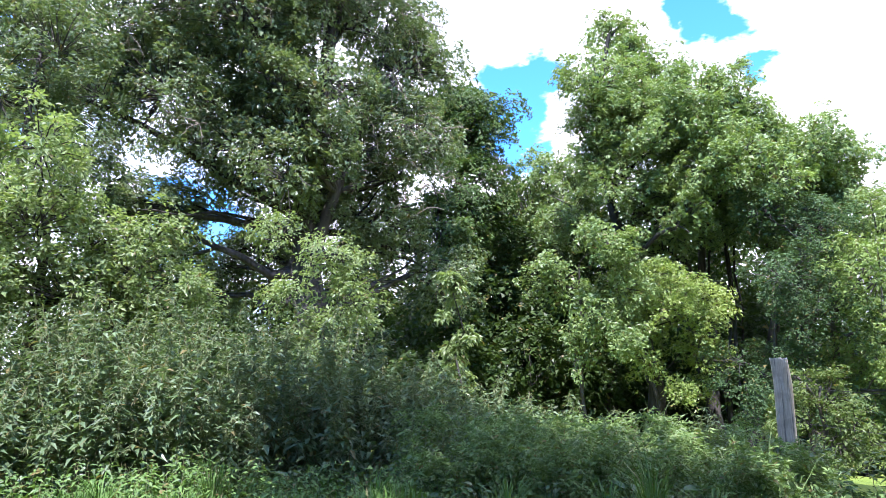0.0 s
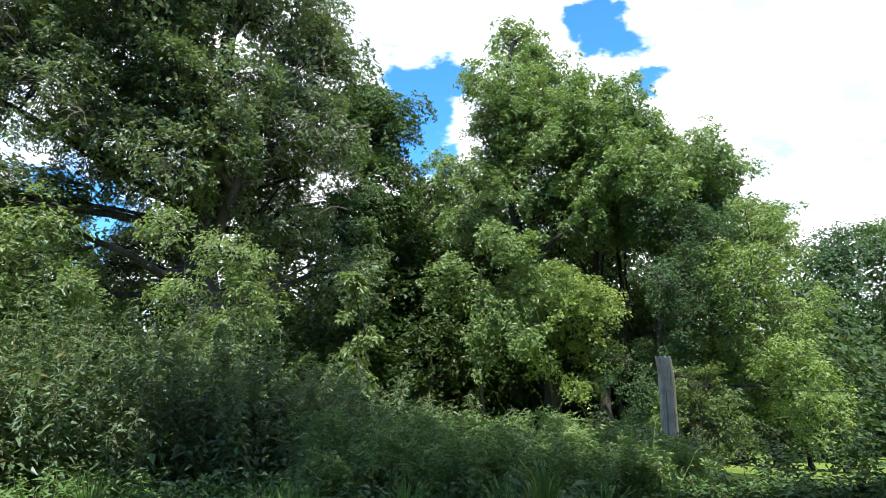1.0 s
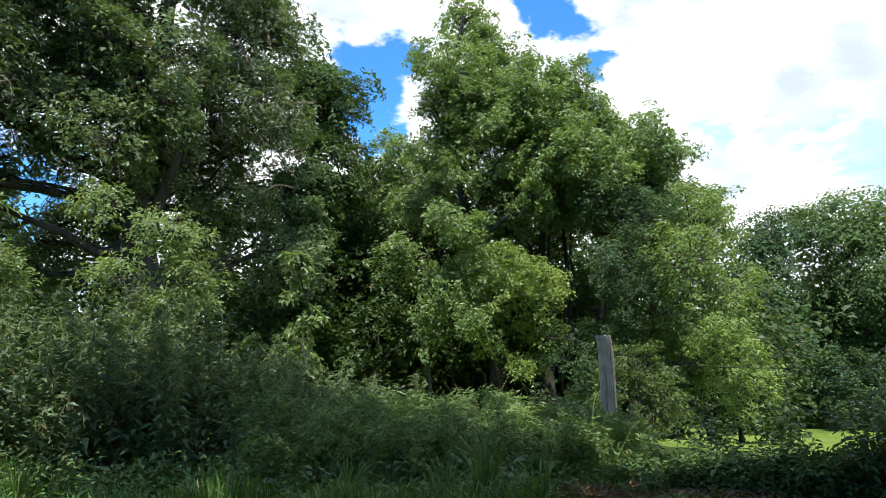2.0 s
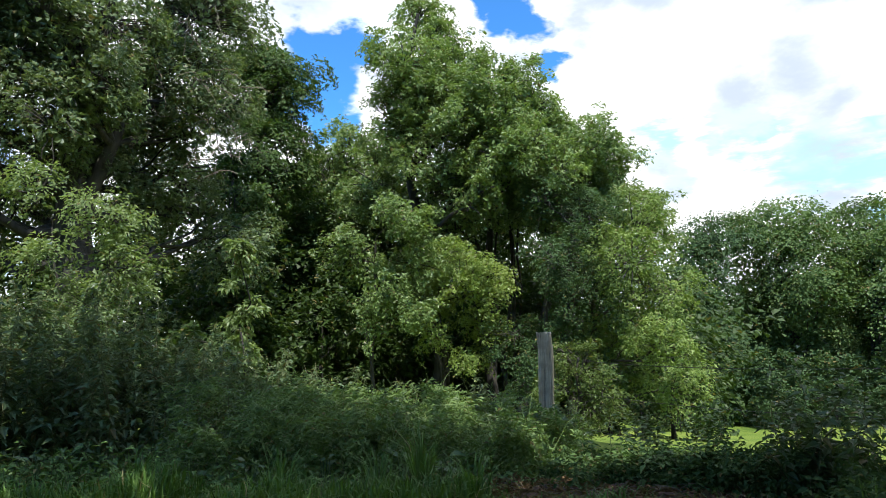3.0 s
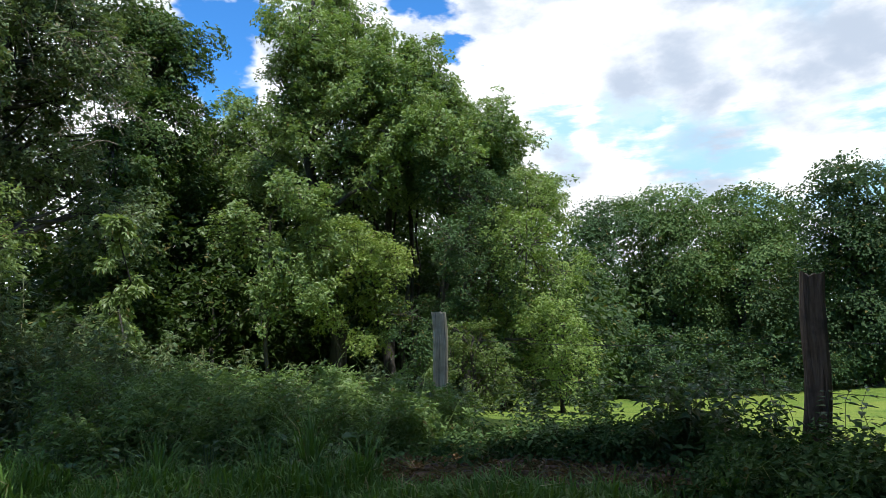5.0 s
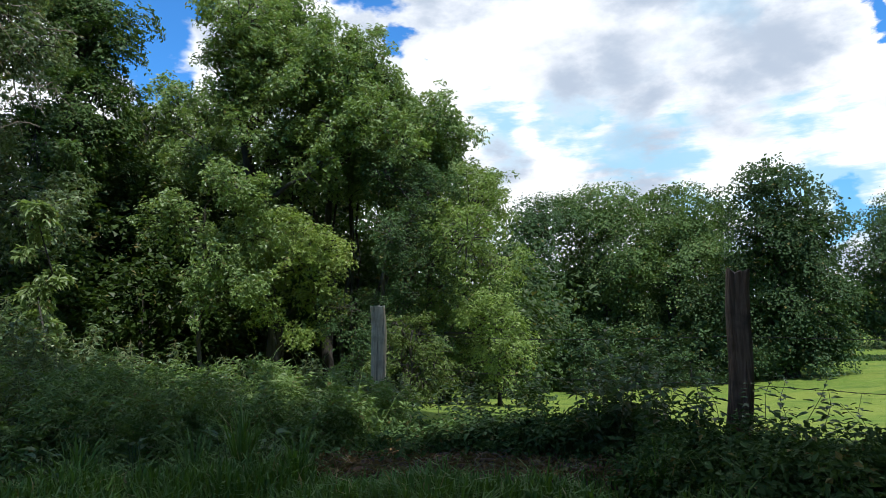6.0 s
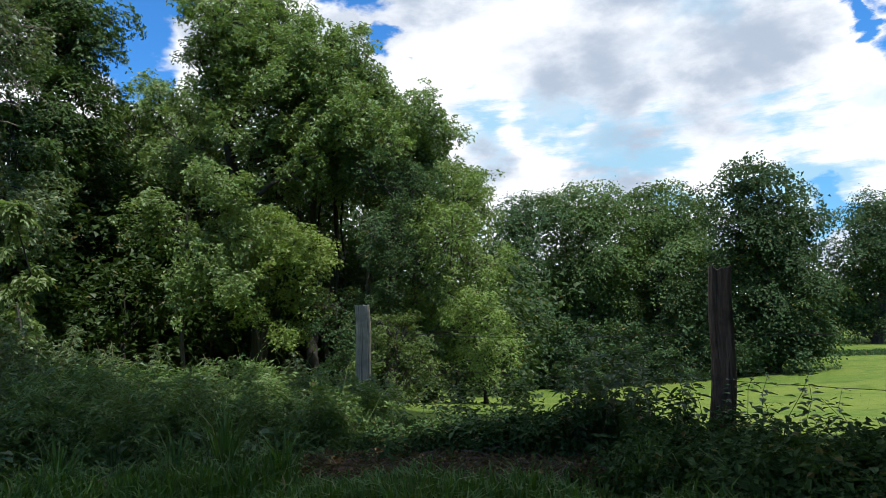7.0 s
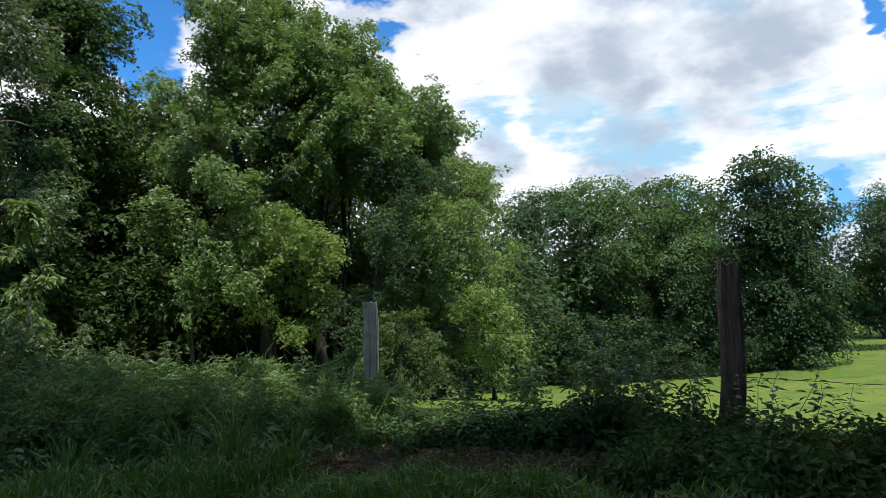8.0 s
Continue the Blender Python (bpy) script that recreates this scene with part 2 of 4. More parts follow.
GRASS_BLADE = leaf_material("grass_blade", (0.036, 0.096, 0.016), (0.094, 0.190, 0.034), dry=(0.26, 0.23, 0.11), dry_share=0.03, patch=1.4, through=0.3, rough=0.6, shine=0.3)
PASTURE_BLADE = leaf_material("pasture_blade", (0.130, 0.205, 0.035), (0.230, 0.290, 0.070), dry=(0.3, 0.27, 0.12), dry_share=0.08, patch=0.6, rough=0.6, shine=0.3)
BARK_GREY = bark_material("grey_bark", (0.014, 0.012, 0.010), (0.044, 0.038, 0.031))
BARK_DARK = bark_material("dark_bark", (0.016, 0.014, 0.011), (0.055, 0.047, 0.038))
DEAD_TWIG = plain_material("dead_twig", (0.09, 0.07, 0.05), (0.20, 0.165, 0.125), 14.0, 0.9)
DEAD_LEAF = leaf_material("dead_leaf", (0.07, 0.036, 0.018), (0.21, 0.125, 0.062), dry_share=0.3, through=0.1, rough=0.8)
POST_GREY = weathered_wood("silvered_oak", (0.62, 0.50, 0.37), (0.46, 0.36, 0.255), (0.26, 0.20, 0.14), 0.5)
POST_BROWN = weathered_wood("creosoted_oak", (0.19, 0.13, 0.095), (0.10, 0.06, 0.042), (0.042, 0.03, 0.025), 0.7)
WIRE = plain_material("rusted_wire", (0.05, 0.04, 0.033), (0.13, 0.11, 0.095), 60.0, 0.7, 0.5)
SOIL = plain_material("bare_soil", (0.03, 0.016, 0.010), (0.09, 0.046, 0.027), 16.0, 0.95, 0.0, 0.9)
# bramble and verge nettle leaf, darkened to hold the shade by the post
SHADED_VERGE_LEAF = leaf_material("shaded_verge_leaf", (0.024, 0.056, 0.020), (0.084, 0.145, 0.054), patch=2.0, rough=0.6, shine=0.08, through=0.22)
PASTURE = ground_material()


# ======== mesh tools ========
class Heap:
    """Gathers triangles for one mesh."""

    def __init__(self):
        self.v, self.f, self.n = [], [], 0

    def add(self, verts, tris):
        verts, tris = np.asarray(verts, float).reshape(-1, 3), np.asarray(tris, int).reshape(-1, 3)
        self.v.append(verts)
        self.f.append(tris + self.n)
        self.n += len(verts)

    def mesh(self, name, smoothed=False):
        v, f = np.concatenate(self.v), np.concatenate(self.f)
        me = bpy.data.meshes.new(name)
        me.vertices.add(len(v))
        me.vertices.foreach_set("co", v.astype(np.float32).ravel())
        me.loops.add(len(f) * 3)
        me.loops.foreach_set("vertex_index", f.astype(np.int32).ravel())
        me.polygons.add(len(f))
        me.polygons.foreach_set("loop_start", np.arange(0, len(f) * 3, 3, dtype=np.int32))
        me.polygons.foreach_set("use_smooth", np.full(len(f), smoothed, dtype=bool))
        me.update(calc_edges=True)
        me.validate()
        return me


def part(name, heap, material, parent=None, label="", smoothed=False):
    me = heap.mesh(name, smoothed) if isinstance(heap, Heap) else heap
    if not me.materials:
        me.materials.append(material)
    ob = new(name, me)
    if parent is not None:
        ob.parent = parent
    return tagged(ob, label)


def unit(a):
    return a / np.maximum(np.linalg.norm(a, axis=-1, keepdims=True), 1e-9)


def tube(heap, points, radii, sides=5):
    """A tapered limb along a line of points."""
    p = np.asarray(points, float)
    d = unit(np.gradient(p, axis=0))
    side = unit(np.cross(d, np.where(np.abs(d[:, 2:3]) > 0.9, [[1.0, 0, 0]], [[0, 0, 1.0]])))
    other = np.cross(d, side)
    a = np.arange(sides) * 2 * math.pi / sides
    ring = np.cos(a)[None, :, None] * side[:, None] + np.sin(a)[None, :, None] * other[:, None]
    v = p[:, None] + ring * np.asarray(radii, float)[:, None, None]
    k = np.arange(len(p) - 1)[:, None] * sides + np.arange(sides)[None]
    j = np.arange(len(p) - 1)[:, None] * sides + (np.arange(sides)[None] + 1) % sides
    quads = np.stack([k, j, j + sides, k, j + sides, k + sides], -1).reshape(-1, 3)
    heap.add(v.reshape(-1, 3), quads)


def bent(a, b, sag, rng, count=5):
    """A crooked line from a to b; sag lifts (plus) or drops its middle."""
    a, b = np.asarray(a, float), np.asarray(b, float)
    t = np.linspace(0, 1, count)[:, None]
    length = np.linalg.norm(b - a)
    p = a + (b - a) * t + np.array([0, 0, 1.0]) * sag * np.sin(t * math.pi) * length
    wob = rng.normal(0, 0.035, (count, 3)) * length
    wob[0] = wob[-1] = 0
    return p + wob


def blades(heap, at, along, face, length, width, fold=0.25):
    """Pointed leaves, each of two halves folded along the midrib."""
    along = unit(along)
    side = unit(np.cross(along, face))
    up = np.cross(side, along)
    length, width = np.asarray(length)[:, None], np.asarray(width)[:, None]
    mid = at + along * length * 0.45
    l = mid + side * width * 0.5 + up * width * fold
    r = mid - side * width * 0.5 + up * width * fold
    tip = at + along * length - up * length * 0.08
    n = len(at)
    v = np.stack([at, l, tip, r], 1).reshape(-1, 3)
    b = np.arange(n)[:, None] * 4
    heap.add(v, np.concatenate([b + [[0, 2, 1]], b + [[0, 3, 2]]], 0))


def leaflets(heap, at, along, face, length, width):
    """Pairs of slim pointed leaflets that part from one stalk."""
    along = unit(along)
    side = unit(np.cross(along, face))
    up = np.cross(side, along)
    length, width = np.asarray(length)[:, None], np.asarray(width)[:, None]
    rows = []
    for k in (1.0, -1.0):
        way = unit(along + side * 0.75 * k + up * 0.12 * k)
        rows += [at, at + way * length - up * length * 0.1, at + way * length * 0.42 + (along - side * 0.6 * k) * width * 0.55 + up * width * 0.2]
    n = len(at)
    v = np.stack(rows, 1).reshape(-1, 3)
    b = np.arange(n)[:, None] * 6
    heap.add(v, np.concatenate([b + [[0, 2, 1]], b + [[3, 4, 5]]], 0))


def ball(rng, n):
    return unit(rng.normal(0, 1, (n, 3)))


def sprigs(rng, centre, u, size, count, droop):
    """Leaves along a handful of short shoots that reach out of the crown."""
    m = int(rng.integers(4, 8))
    n = max(m, int(count))
    sprig = unit(u * 0.55 + np.array([0, 0, 0.4]) + rng.normal(0, 0.6, (m, 3)))
    long = size * rng.uniform(0.7, 1.5, m)
    which, t = rng.integers(0, m, n), rng.uniform(0.05, 1, n) ** 0.75
    way = sprig[which]
    perp = np.cross(way, rng.normal(0, 1, (n, 3)))
    at = centre + way * (t * long[which])[:, None] + perp * size * 0.2
    at[:, 2] -= (droop * t ** 2 + 0.1 * droop) * long[which]
    face = way * 0.25 + u * 0.35 + np.array([0, 0, 0.75]) + rng.normal(0, 0.5, (n, 3))
    along = way * 0.5 + unit(perp) * 0.9 + [0, 0, -droop * 1.2]
    along -= unit(face) * np.sum(along * unit(face), 1, keepdims=True) * 0.8
    return at, along, face


def layer(rng, centre, u, size, count, droop):
    """Leaves in one ragged, sloping layer at the end of a bough, thicker above than below."""
    n = max(8, int(count))
    up = unit(np.array([0, 0, 1.0]) + u * rng.uniform(0.2, 0.9) + rng.normal(0, 0.22, 3))
    side = unit(np.cross(up, rng.normal(0, 1, 3)))
    other = np.cross(up, side)
    turn = rng.uniform(0, 2 * math.pi, n)
    lobes = 1 + 0.35 * np.sin(turn * rng.integers(2, 5) + rng.uniform(0, 6)) + 0.2 * np.sin(turn * rng.integers(5, 9))
    rho = rng.uniform(0, 1, n) ** 0.55 * lobes
    out = np.cos(turn)[:, None] * side * 1.2 + np.sin(turn)[:, None] * other * 0.9
    lift = 0.32 * (0.6 - rho ** 2) + np.abs(rng.normal(0, 0.2, n)) - 0.08
    at = centre + size * (out * rho[:, None] + up * lift[:, None])
    at[:, 2] -= droop * 0.3 * size * rho ** 2
    face = up + out * rho[:, None] * 0.5 + rng.normal(0, 0.36, (n, 3))
    along = out * (0.35 + rho[:, None]) + rng.normal(0, 0.6, (n, 3)) + [0, 0, -droop * 1.4]
    along -= unit(face) * np.sum(along * unit(face), 1, keepdims=True) * 0.8
    return at, along, face


def foliage(leaves, twigs, blobs, rng, clump, leaf, per_clump, spread=3.4, slim=0.52, droop=0.25, inner=0.35, twig=0.012, twin=True, swell=1.0, fill=7, core=1.4, lump=6, loose=0.15, stray=0.16, depth=0.6, layered=False):
    """Fills round masses of a crown with boughs; each bough carries tufts of leafy sprigs, with gaps of shade between."""
    for x, y, z, r in blobs:
        r = r * swell
        c = np.array([x, y, z])
        count = max(4, int(spread * (r / clump) ** 2))
        bough = ball(rng, max(3, count // lump))
        bough[:, 2] = bough[:, 2] * 0.85 + 0.12
        bough = unit(bough)
        length = rng.uniform(0.72, 1.18, len(bough))
        pick = rng.integers(0, len(bough), count)
        apart = 1.5 / math.sqrt(len(bough)) + 0.15
        u = unit(bough[pick] + rng.normal(0, 1, (count, 3)) * apart * 0.5 + rng.normal(0, 1.2, (count, 3)) * (rng.uniform(0, 1, (count, 1)) < loose))
        along_bough = rng.uniform(inner, 1.0, count) ** 0.6
        reach = r * (along_bough * length[pick] + np.where(rng.uniform(0, 1, count) < stray, rng.uniform(0.05, 0.25, count), 0))
        centre = c + u * reach[:, None] * [1, 1, 0.95]
        if fill:
            n = int(fill * (r / clump) ** 2)
            w = ball(rng, n)
            at = c + w * (rng.uniform(0.1, 1, n) ** 0.5)[:, None] * r * depth
            ln = leaf * core * rng.uniform(0.8, 1.3, n)
            blades(leaves, at, rng.normal(0, 1, (n, 3)), w + rng.normal(0, 0.6, (n, 3)), ln, ln * 0.7)
        for k in range(count):
            size = clump * min(1.6, rng.lognormal(-0.08, 0.3))
            at, along, face = (layer if layered else sprigs)(rng, centre[k], u[k], size, per_clump * (size / clump) ** 2, droop)
            ln = leaf * rng.uniform(0.6, 1.3, len(at))
            (leaflets if twin else blades)(leaves, at, along, face, ln, ln * slim * rng.uniform(0.8, 1.2, len(at)))
            if twigs is not None:
                line = bent(c + (centre[k] - c) * 0.25, centre[k], 0.05, rng, 4)
                tube(twigs, line[[0, 2, 3]], np.linspace(twig, twig * 0.35, 3), 3)
                if k % 2:
                    tube(twigs, bent(centre[k], centre[k] + ball(rng, 1)[0] * size * 0.9, 0.05, rng, 3), np.linspace(twig * 0.5, twig * 0.2, 3), 3)


def limbs(heap, stems, blobs, rng, thick):
    """A limb from the nearest lower place on a stem to each mass of the crown."""
    nodes = []
    for pts, rad in stems:
        tube(heap, pts, rad, 9)
        nodes += [(np.asarray(p), r) for p, r in zip(pts, rad)]
    for x, y, z, r in blobs:
        c = np.array([x, y, z])
        best = min(nodes, key=lambda n: np.linalg.norm((n[0] - c) * [1, 1, 0.7]) + (3.0 if n[0][2] > z - 0.2 * r else 0))
        start = min(best[1] * 0.6, thick)
        line = bent(best[0], c + [0, 0, r * 0.3], -0.04, rng, 6)
        tube(heap, line, np.linspace(start, start * 0.25, 6), 5)
        for _ in range(4):
            a = line[rng.integers(2, 6)]
            tube(heap, bent(a, c + ball(rng, 1)[0] * r * 0.85, 0.04, rng, 5), np.linspace(start * 0.35, start * 0.08, 5), 4)


def joined(blobs, reach=0.95, share=0.72, least=0.9):
    """Adds masses between neighbours, so that a crown closes up."""
    more = []
    for i, a in enumerate(blobs):
        for b in blobs[:i]:
            gap = math.dist(a[:3], b[:3])
            if (a[3] + b[3]) * 0.55 < gap < (a[3] + b[3]) * reach:
                mid = [(a[k] + b[k]) / 2 for k in range(3)]
                r = min(a[3], b[3]) * share
                if all(math.dist(mid, c[:3]) > 0.75 * least for c in more):
                    more.append((*mid, r))
    return blobs + more


def trunk_line(base, top, rng, count=8, wobble=0.02):
    base, top = np.asarray(base, float), np.asarray(top, float)
    t = np.linspace(0, 1, count)[:, None]
    p = base + (top - base) * t
    p[1:-1] += np.cumsum(rng.normal(0, wobble, (count - 2, 3)) * np.linalg.norm(top - base), 0) * [1, 1, 0.2] * 0.6
    return p


def tree(label, stems, blobs, seed, leaf_mat, bark, clump=0.5, leaf=0.15, per_clump=120, thick=0.14, category="tree", name="tree", group="", twiggy=True, **more):
    rng = np.random.default_rng(seed)
    root = new(name)
    base = stems[0][0]
    wood, crown = Heap(), Heap()
    lines = []
    for foot, top, r0, r1 in stems:
        pts = trunk_line(foot, top, rng)
        rad = r1 + (r0 - r1) * (1 - np.linspace(0, 1, len(pts))) ** 0.8
        rad[0] *= 1.35
        lines.append((pts, rad))
    limbs(wood, lines, blobs, rng, thick)
    foliage(crown, wood if twiggy else None, blobs, rng, clump, leaf, per_clump, **more)
    for heap in (wood, crown):
        heap.v = [v - np.array(base) for v in heap.v]
    root.location = base
    part("trunk", wood, bark, root, smoothed=True)
    part("crown", crown, leaf_mat, root)
    return tagged(root, label, category, group)


# ======== the ground: a level verge, a fence, and pasture falling away behind it ========
POST_A, POST_B = np.array([3.42, 6.69]), np.array([4.38, 3.075])
FENCE_WAY = (POST_A - POST_B) / np.linalg.norm(POST_A - POST_B)
FIELD_WAY = np.array([FENCE_WAY[1], -FENCE_WAY[0]])


def ground_z(x, y):
    x, y = np.asarray(x, float), np.asarray(y, float)
    s = (x - POST_B[0]) * FIELD_WAY[0] + (y - POST_B[1]) * FIELD_WAY[1]
    fall = 3.3 * (1 - np.exp(-np.maximum(s - 0.6, 0) / 22)) - 0.012 * np.maximum(s - 60, 0)
    rise = 0.05 * np.sin(x * 0.7 + 1.0) * np.sin(y * 0.6) + 0.3 * np.sin(x * 0.045) * np.sin(y * 0.05 + 0.5) * np.clip((np.hypot(x, y) - 12) / 20, 0, 1)
    dip = 2.3 * np.exp(-((x - 25) ** 2 + (y - 35) ** 2) / 420)
    return 0.15 - np.maximum(fall, -2.0) - dip + rise


def build_ground():
    heap = Heap()
    rings = np.concatenate([np.linspace(0, 12, 40), np.geomspace(12.5, 70, 60), np.geomspace(76, 2500, 28)])
    turns = 160
    a = np.arange(turns) * 2 * math.pi / turns
    x, y = rings[:, None] * np.sin(a), rings[:, None] * np.cos(a)
    v = np.stack([x, y, ground_z(x, y)], -1)
    k = np.arange(len(rings) - 1)[:, None] * turns + np.arange(turns)
    j = np.arange(len(rings) - 1)[:, None] * turns + (np.arange(turns) + 1) % turns
    heap.add(v.reshape(-1, 3), np.stack([k, k + turns, j + turns, k, j + turns, j], -1).reshape(-1, 3))
    ob = part("ground", heap, PASTURE, smoothed=True)
    tagged(ob, "sunlit close-grazed pasture sloping gently away behind the fence", "ground", kind="structure")


build_ground()


# ======== trees ========
def foot(x, y):
    return (x, y, float(ground_z(x, y)) - 0.05)


def low(blobs):
    """Keeps the low masses of a shrub out of the ground."""
    return [(x, y, max(z, float(ground_z(x, y)) + 0.45 * r), r) for x, y, z, r in blobs]


old_ash = tree("tall old ash with dark forked stems and some bare twigs",
     [(foot(-3.0, 15.0), (-3.2, 15.0, 6.4), 0.42, 0.30), ((-3.2, 15.0, 6.2), (-3.9, 14.8, 11.0), 0.26, 0.10), ((-3.2, 15.0, 6.2), (-2.4, 15.2, 11.5), 0.24, 0.10),
      ((-3.1, 15.0, 4.0), (-1.5, 16.0, 9.5), 0.16, 0.07), ((-3.1, 15.0, 4.8), (-8.5, 13.6, 7.6), 0.12, 0.04)],
     joined([(-3.0, 14.4, 11.1, 2.36), (-5.4, 14.2, 10.0, 2.17), (-1.4, 16.9, 11.5, 2.01), (-7.8, 14.3, 9.5, 2.03), (-8.3, 12.2, 8.2, 1.49), (-4.2, 15.2, 8.6, 1.98),
      (-1.0, 15.9, 9.0, 1.56), (-6.1, 13.7, 7.5, 1.52), (-2.4, 16.6, 6.8, 1.5), (-4.5, 14.1, 6.3, 1.35), (-0.6, 15.7, 6.9, 1.36), (-5.6, 15.1, 5.6, 1.15),
      (-3.4, 15.4, 5.2, 1.3), (-1.5, 16.2, 5.0, 1.23), (-8.9, 14.2, 7.6, 1.51), (-4.8, 16.7, 4.4, 1.1),
      (-6.6, 14.4, 4.6, 1.1), (-7.6, 13.6, 5.4, 1.2), (-5.8, 16.2, 3.4, 1.0), (-0.2, 16.8, 3.6, 1.1), (-2.6, 16.8, 3.6, 1.1),
      (-2.7, 13.5, 6.3, 0.8), (-3.5, 13.4, 7.4, 0.8), (-3.3, 13.5, 5.4, 0.9), (-2.5, 13.8, 7.8, 1.1), (-4.3, 13.4, 9.0, 1.2)], 0.9, 0.6),
     11, BIG_LEAF, BARK_DARK, clump=0.27, leaf=0.1, per_clump=42, thick=0.13, swell=1.0, slim=0.6, lump=9, fill=10, depth=0.7)


def bare_twigs(owner, spots, seed):
    """Sprays of pale dead twigs that hang out of the crown."""
    rng = np.random.default_rng(seed)
    heap = Heap()
    for x, y, z, r in spots:
        for _ in range(4):
            a = np.array([x, y, z]) + ball(rng, 1)[0] * r * 0.5
            b = a + (ball(rng, 1)[0] * [1, 0.6, 0.7] + [0, -0.3, -0.25]) * r * rng.uniform(0.6, 1.2)
            line = bent(a, b, 0.12, rng, 7)
            tube(heap, line, np.linspace(0.013, 0.004, 7), 4)
            for _ in range(3):
                c = line[rng.integers(2, 7)]
                tube(heap, bent(c, c + (ball(rng, 1)[0] + [0, 0, -0.2]) * r * 0.4, 0.15, rng, 5), np.linspace(0.007, 0.003, 5), 3)
    heap.v = [v - np.array(owner.location) for v in heap.v]
    tagged(part("dead_wood", heap, DEAD_TWIG, owner), "pale bare dead twigs", kind="stuff")


bare_twigs(old_ash, [(-1.2, 14.3, 6.6, 0.9), (-0.4, 14.4, 7.2, 0.9), (-0.6, 14.5, 9.6, 0.9), (-6.6, 12.8, 8.6, 0.8), (-2.0, 14.4, 5.6, 0.8), (-1.4, 14.6, 10.2, 0.8), (-5.2, 13.0, 6.6, 0.7), (0.2, 14.8, 6.0, 0.7), (-0.8, 14.2, 8.2, 0.9), (-1.8, 14.0, 7.4, 0.8), (-3.8, 12.9, 9.6, 0.8), (-6.0, 12.9, 9.4, 0.7), (-0.2, 14.6, 5.2, 0.7)], 21)
tree("round-headed oak in full dark green leaf",
     [(foot(0.6, 22.0), (0.7, 21.8, 10.5), 0.34, 0.08)],
     joined([(1.4, 21.2, 10.1, 1.33), (1.7, 22.4, 9.7, 1.03), (0.4, 22.7, 9.6, 1.66), (1.3, 21.2, 7.4, 1.43), (-0.1, 20.3, 6.0, 1.54), (1.4, 23.6, 5.7, 1.67), (0.2, 21.3, 11.2, 1.09)]),
     12, OAK_LEAF, BARK_DARK, clump=0.4, leaf=0.11, per_clump=90, slim=0.7, layered=True)
tree("smaller light green ash between two taller trees",
     [(foot(3.8, 25.8), (3.9, 25.8, 9.4), 0.22, 0.05)],
     joined([(4.2, 25.0, 8.9, 1.4), (3.5, 27.1, 7.6, 1.81), (2.6, 26.2, 5.5, 1.96), (4.9, 25.4, 6.2, 1.69), (5.0, 23.5, 7.7, 1.2), (4.5, 23.6, 6.0, 1.4), (3.4, 25.3, 7.9, 1.2)]),
     13, ASH_LEAF, BARK_GREY, clump=0.36, leaf=0.13, per_clump=60, slim=0.6)
tree("broad leaning ash with an uneven sunlit crown",
     [(foot(5.9, 18.9), (5.5, 19.2, 11.8), 0.24, 0.05), (foot(7.6, 18.6), (8.2, 19.3, 7.6), 0.17, 0.06), (foot(8.3, 18.4), (9.8, 18.0, 7.6), 0.18, 0.05),
      (foot(8.9, 18.2), (10.9, 17.3, 6.0), 0.14, 0.04), (foot(8.0, 19.0), (8.4, 19.3, 6.0), 0.07, 0.04), (foot(8.5, 19.1), (8.7, 19.4, 6.0), 0.06, 0.04), (foot(8.2, 19.5), (8.1, 19.6, 6.2), 0.05, 0.03), (foot(8.8, 19.6), (9.2, 19.8, 6.2), 0.05, 0.03), (foot(7.8, 19.4), (7.7, 19.8, 6.0), 0.06, 0.03)],
     joined([(5.7, 20.2, 12.0, 1.04), (4.6, 17.8, 9.4, 1.24), (6.8, 19.6, 10.6, 1.37), (6.0, 18.6, 8.5, 1.71), (7.3, 17.1, 8.4, 1.34), (9.0, 18.5, 8.2, 1.2),
      (8.1, 19.9, 7.3, 1.89), (4.5, 18.5, 7.8, 1.09), (10.0, 17.9, 6.8, 1.45), (10.2, 16.4, 6.9, 1.04), (11.1, 17.6, 5.2, 1.35), (9.3, 18.6, 5.1, 1.2),
      (6.3, 17.9, 5.2, 1.2), (4.2, 20.7, 6.2, 1.2), (11.7, 16.8, 4.8, 1.06), (9.6, 18.1, 7.6, 0.9), (8.5, 18.9, 9.1, 0.95), (10.9, 17.2, 6.6, 0.9), (8.0, 17.6, 6.6, 1.0), (8.8, 17.4, 5.4, 0.9),
      (6.3, 18.2, 4.4, 1.0), (5.6, 18.2, 2.8, 0.9), (10.1, 17.6, 3.4, 1.1), (7.3, 18.6, 6.2, 1.0), (10.2, 17.8, 4.6, 0.9),
      (7.0, 16.3, 6.3, 0.8), (7.8, 15.9, 6.5, 0.8), (6.4, 16.4, 5.1, 0.6), (6.1, 17.0, 7.6, 0.8), (7.2, 16.4, 7.6, 0.7), (8.6, 15.8, 5.8, 0.7), (9.0, 17.6, 7.7, 0.8), (8.3, 17.9, 8.7, 0.7), (4.9, 18.0, 6.6, 0.9), (5.8, 17.6, 6.0, 0.8), (8.6, 17.6, 9.0, 0.8)]),
     14, ASH_LEAF, BARK_GREY, clump=0.27, leaf=0.105, per_clump=48, thick=0.1, slim=0.6, lump=9, fill=12, depth=0.7)
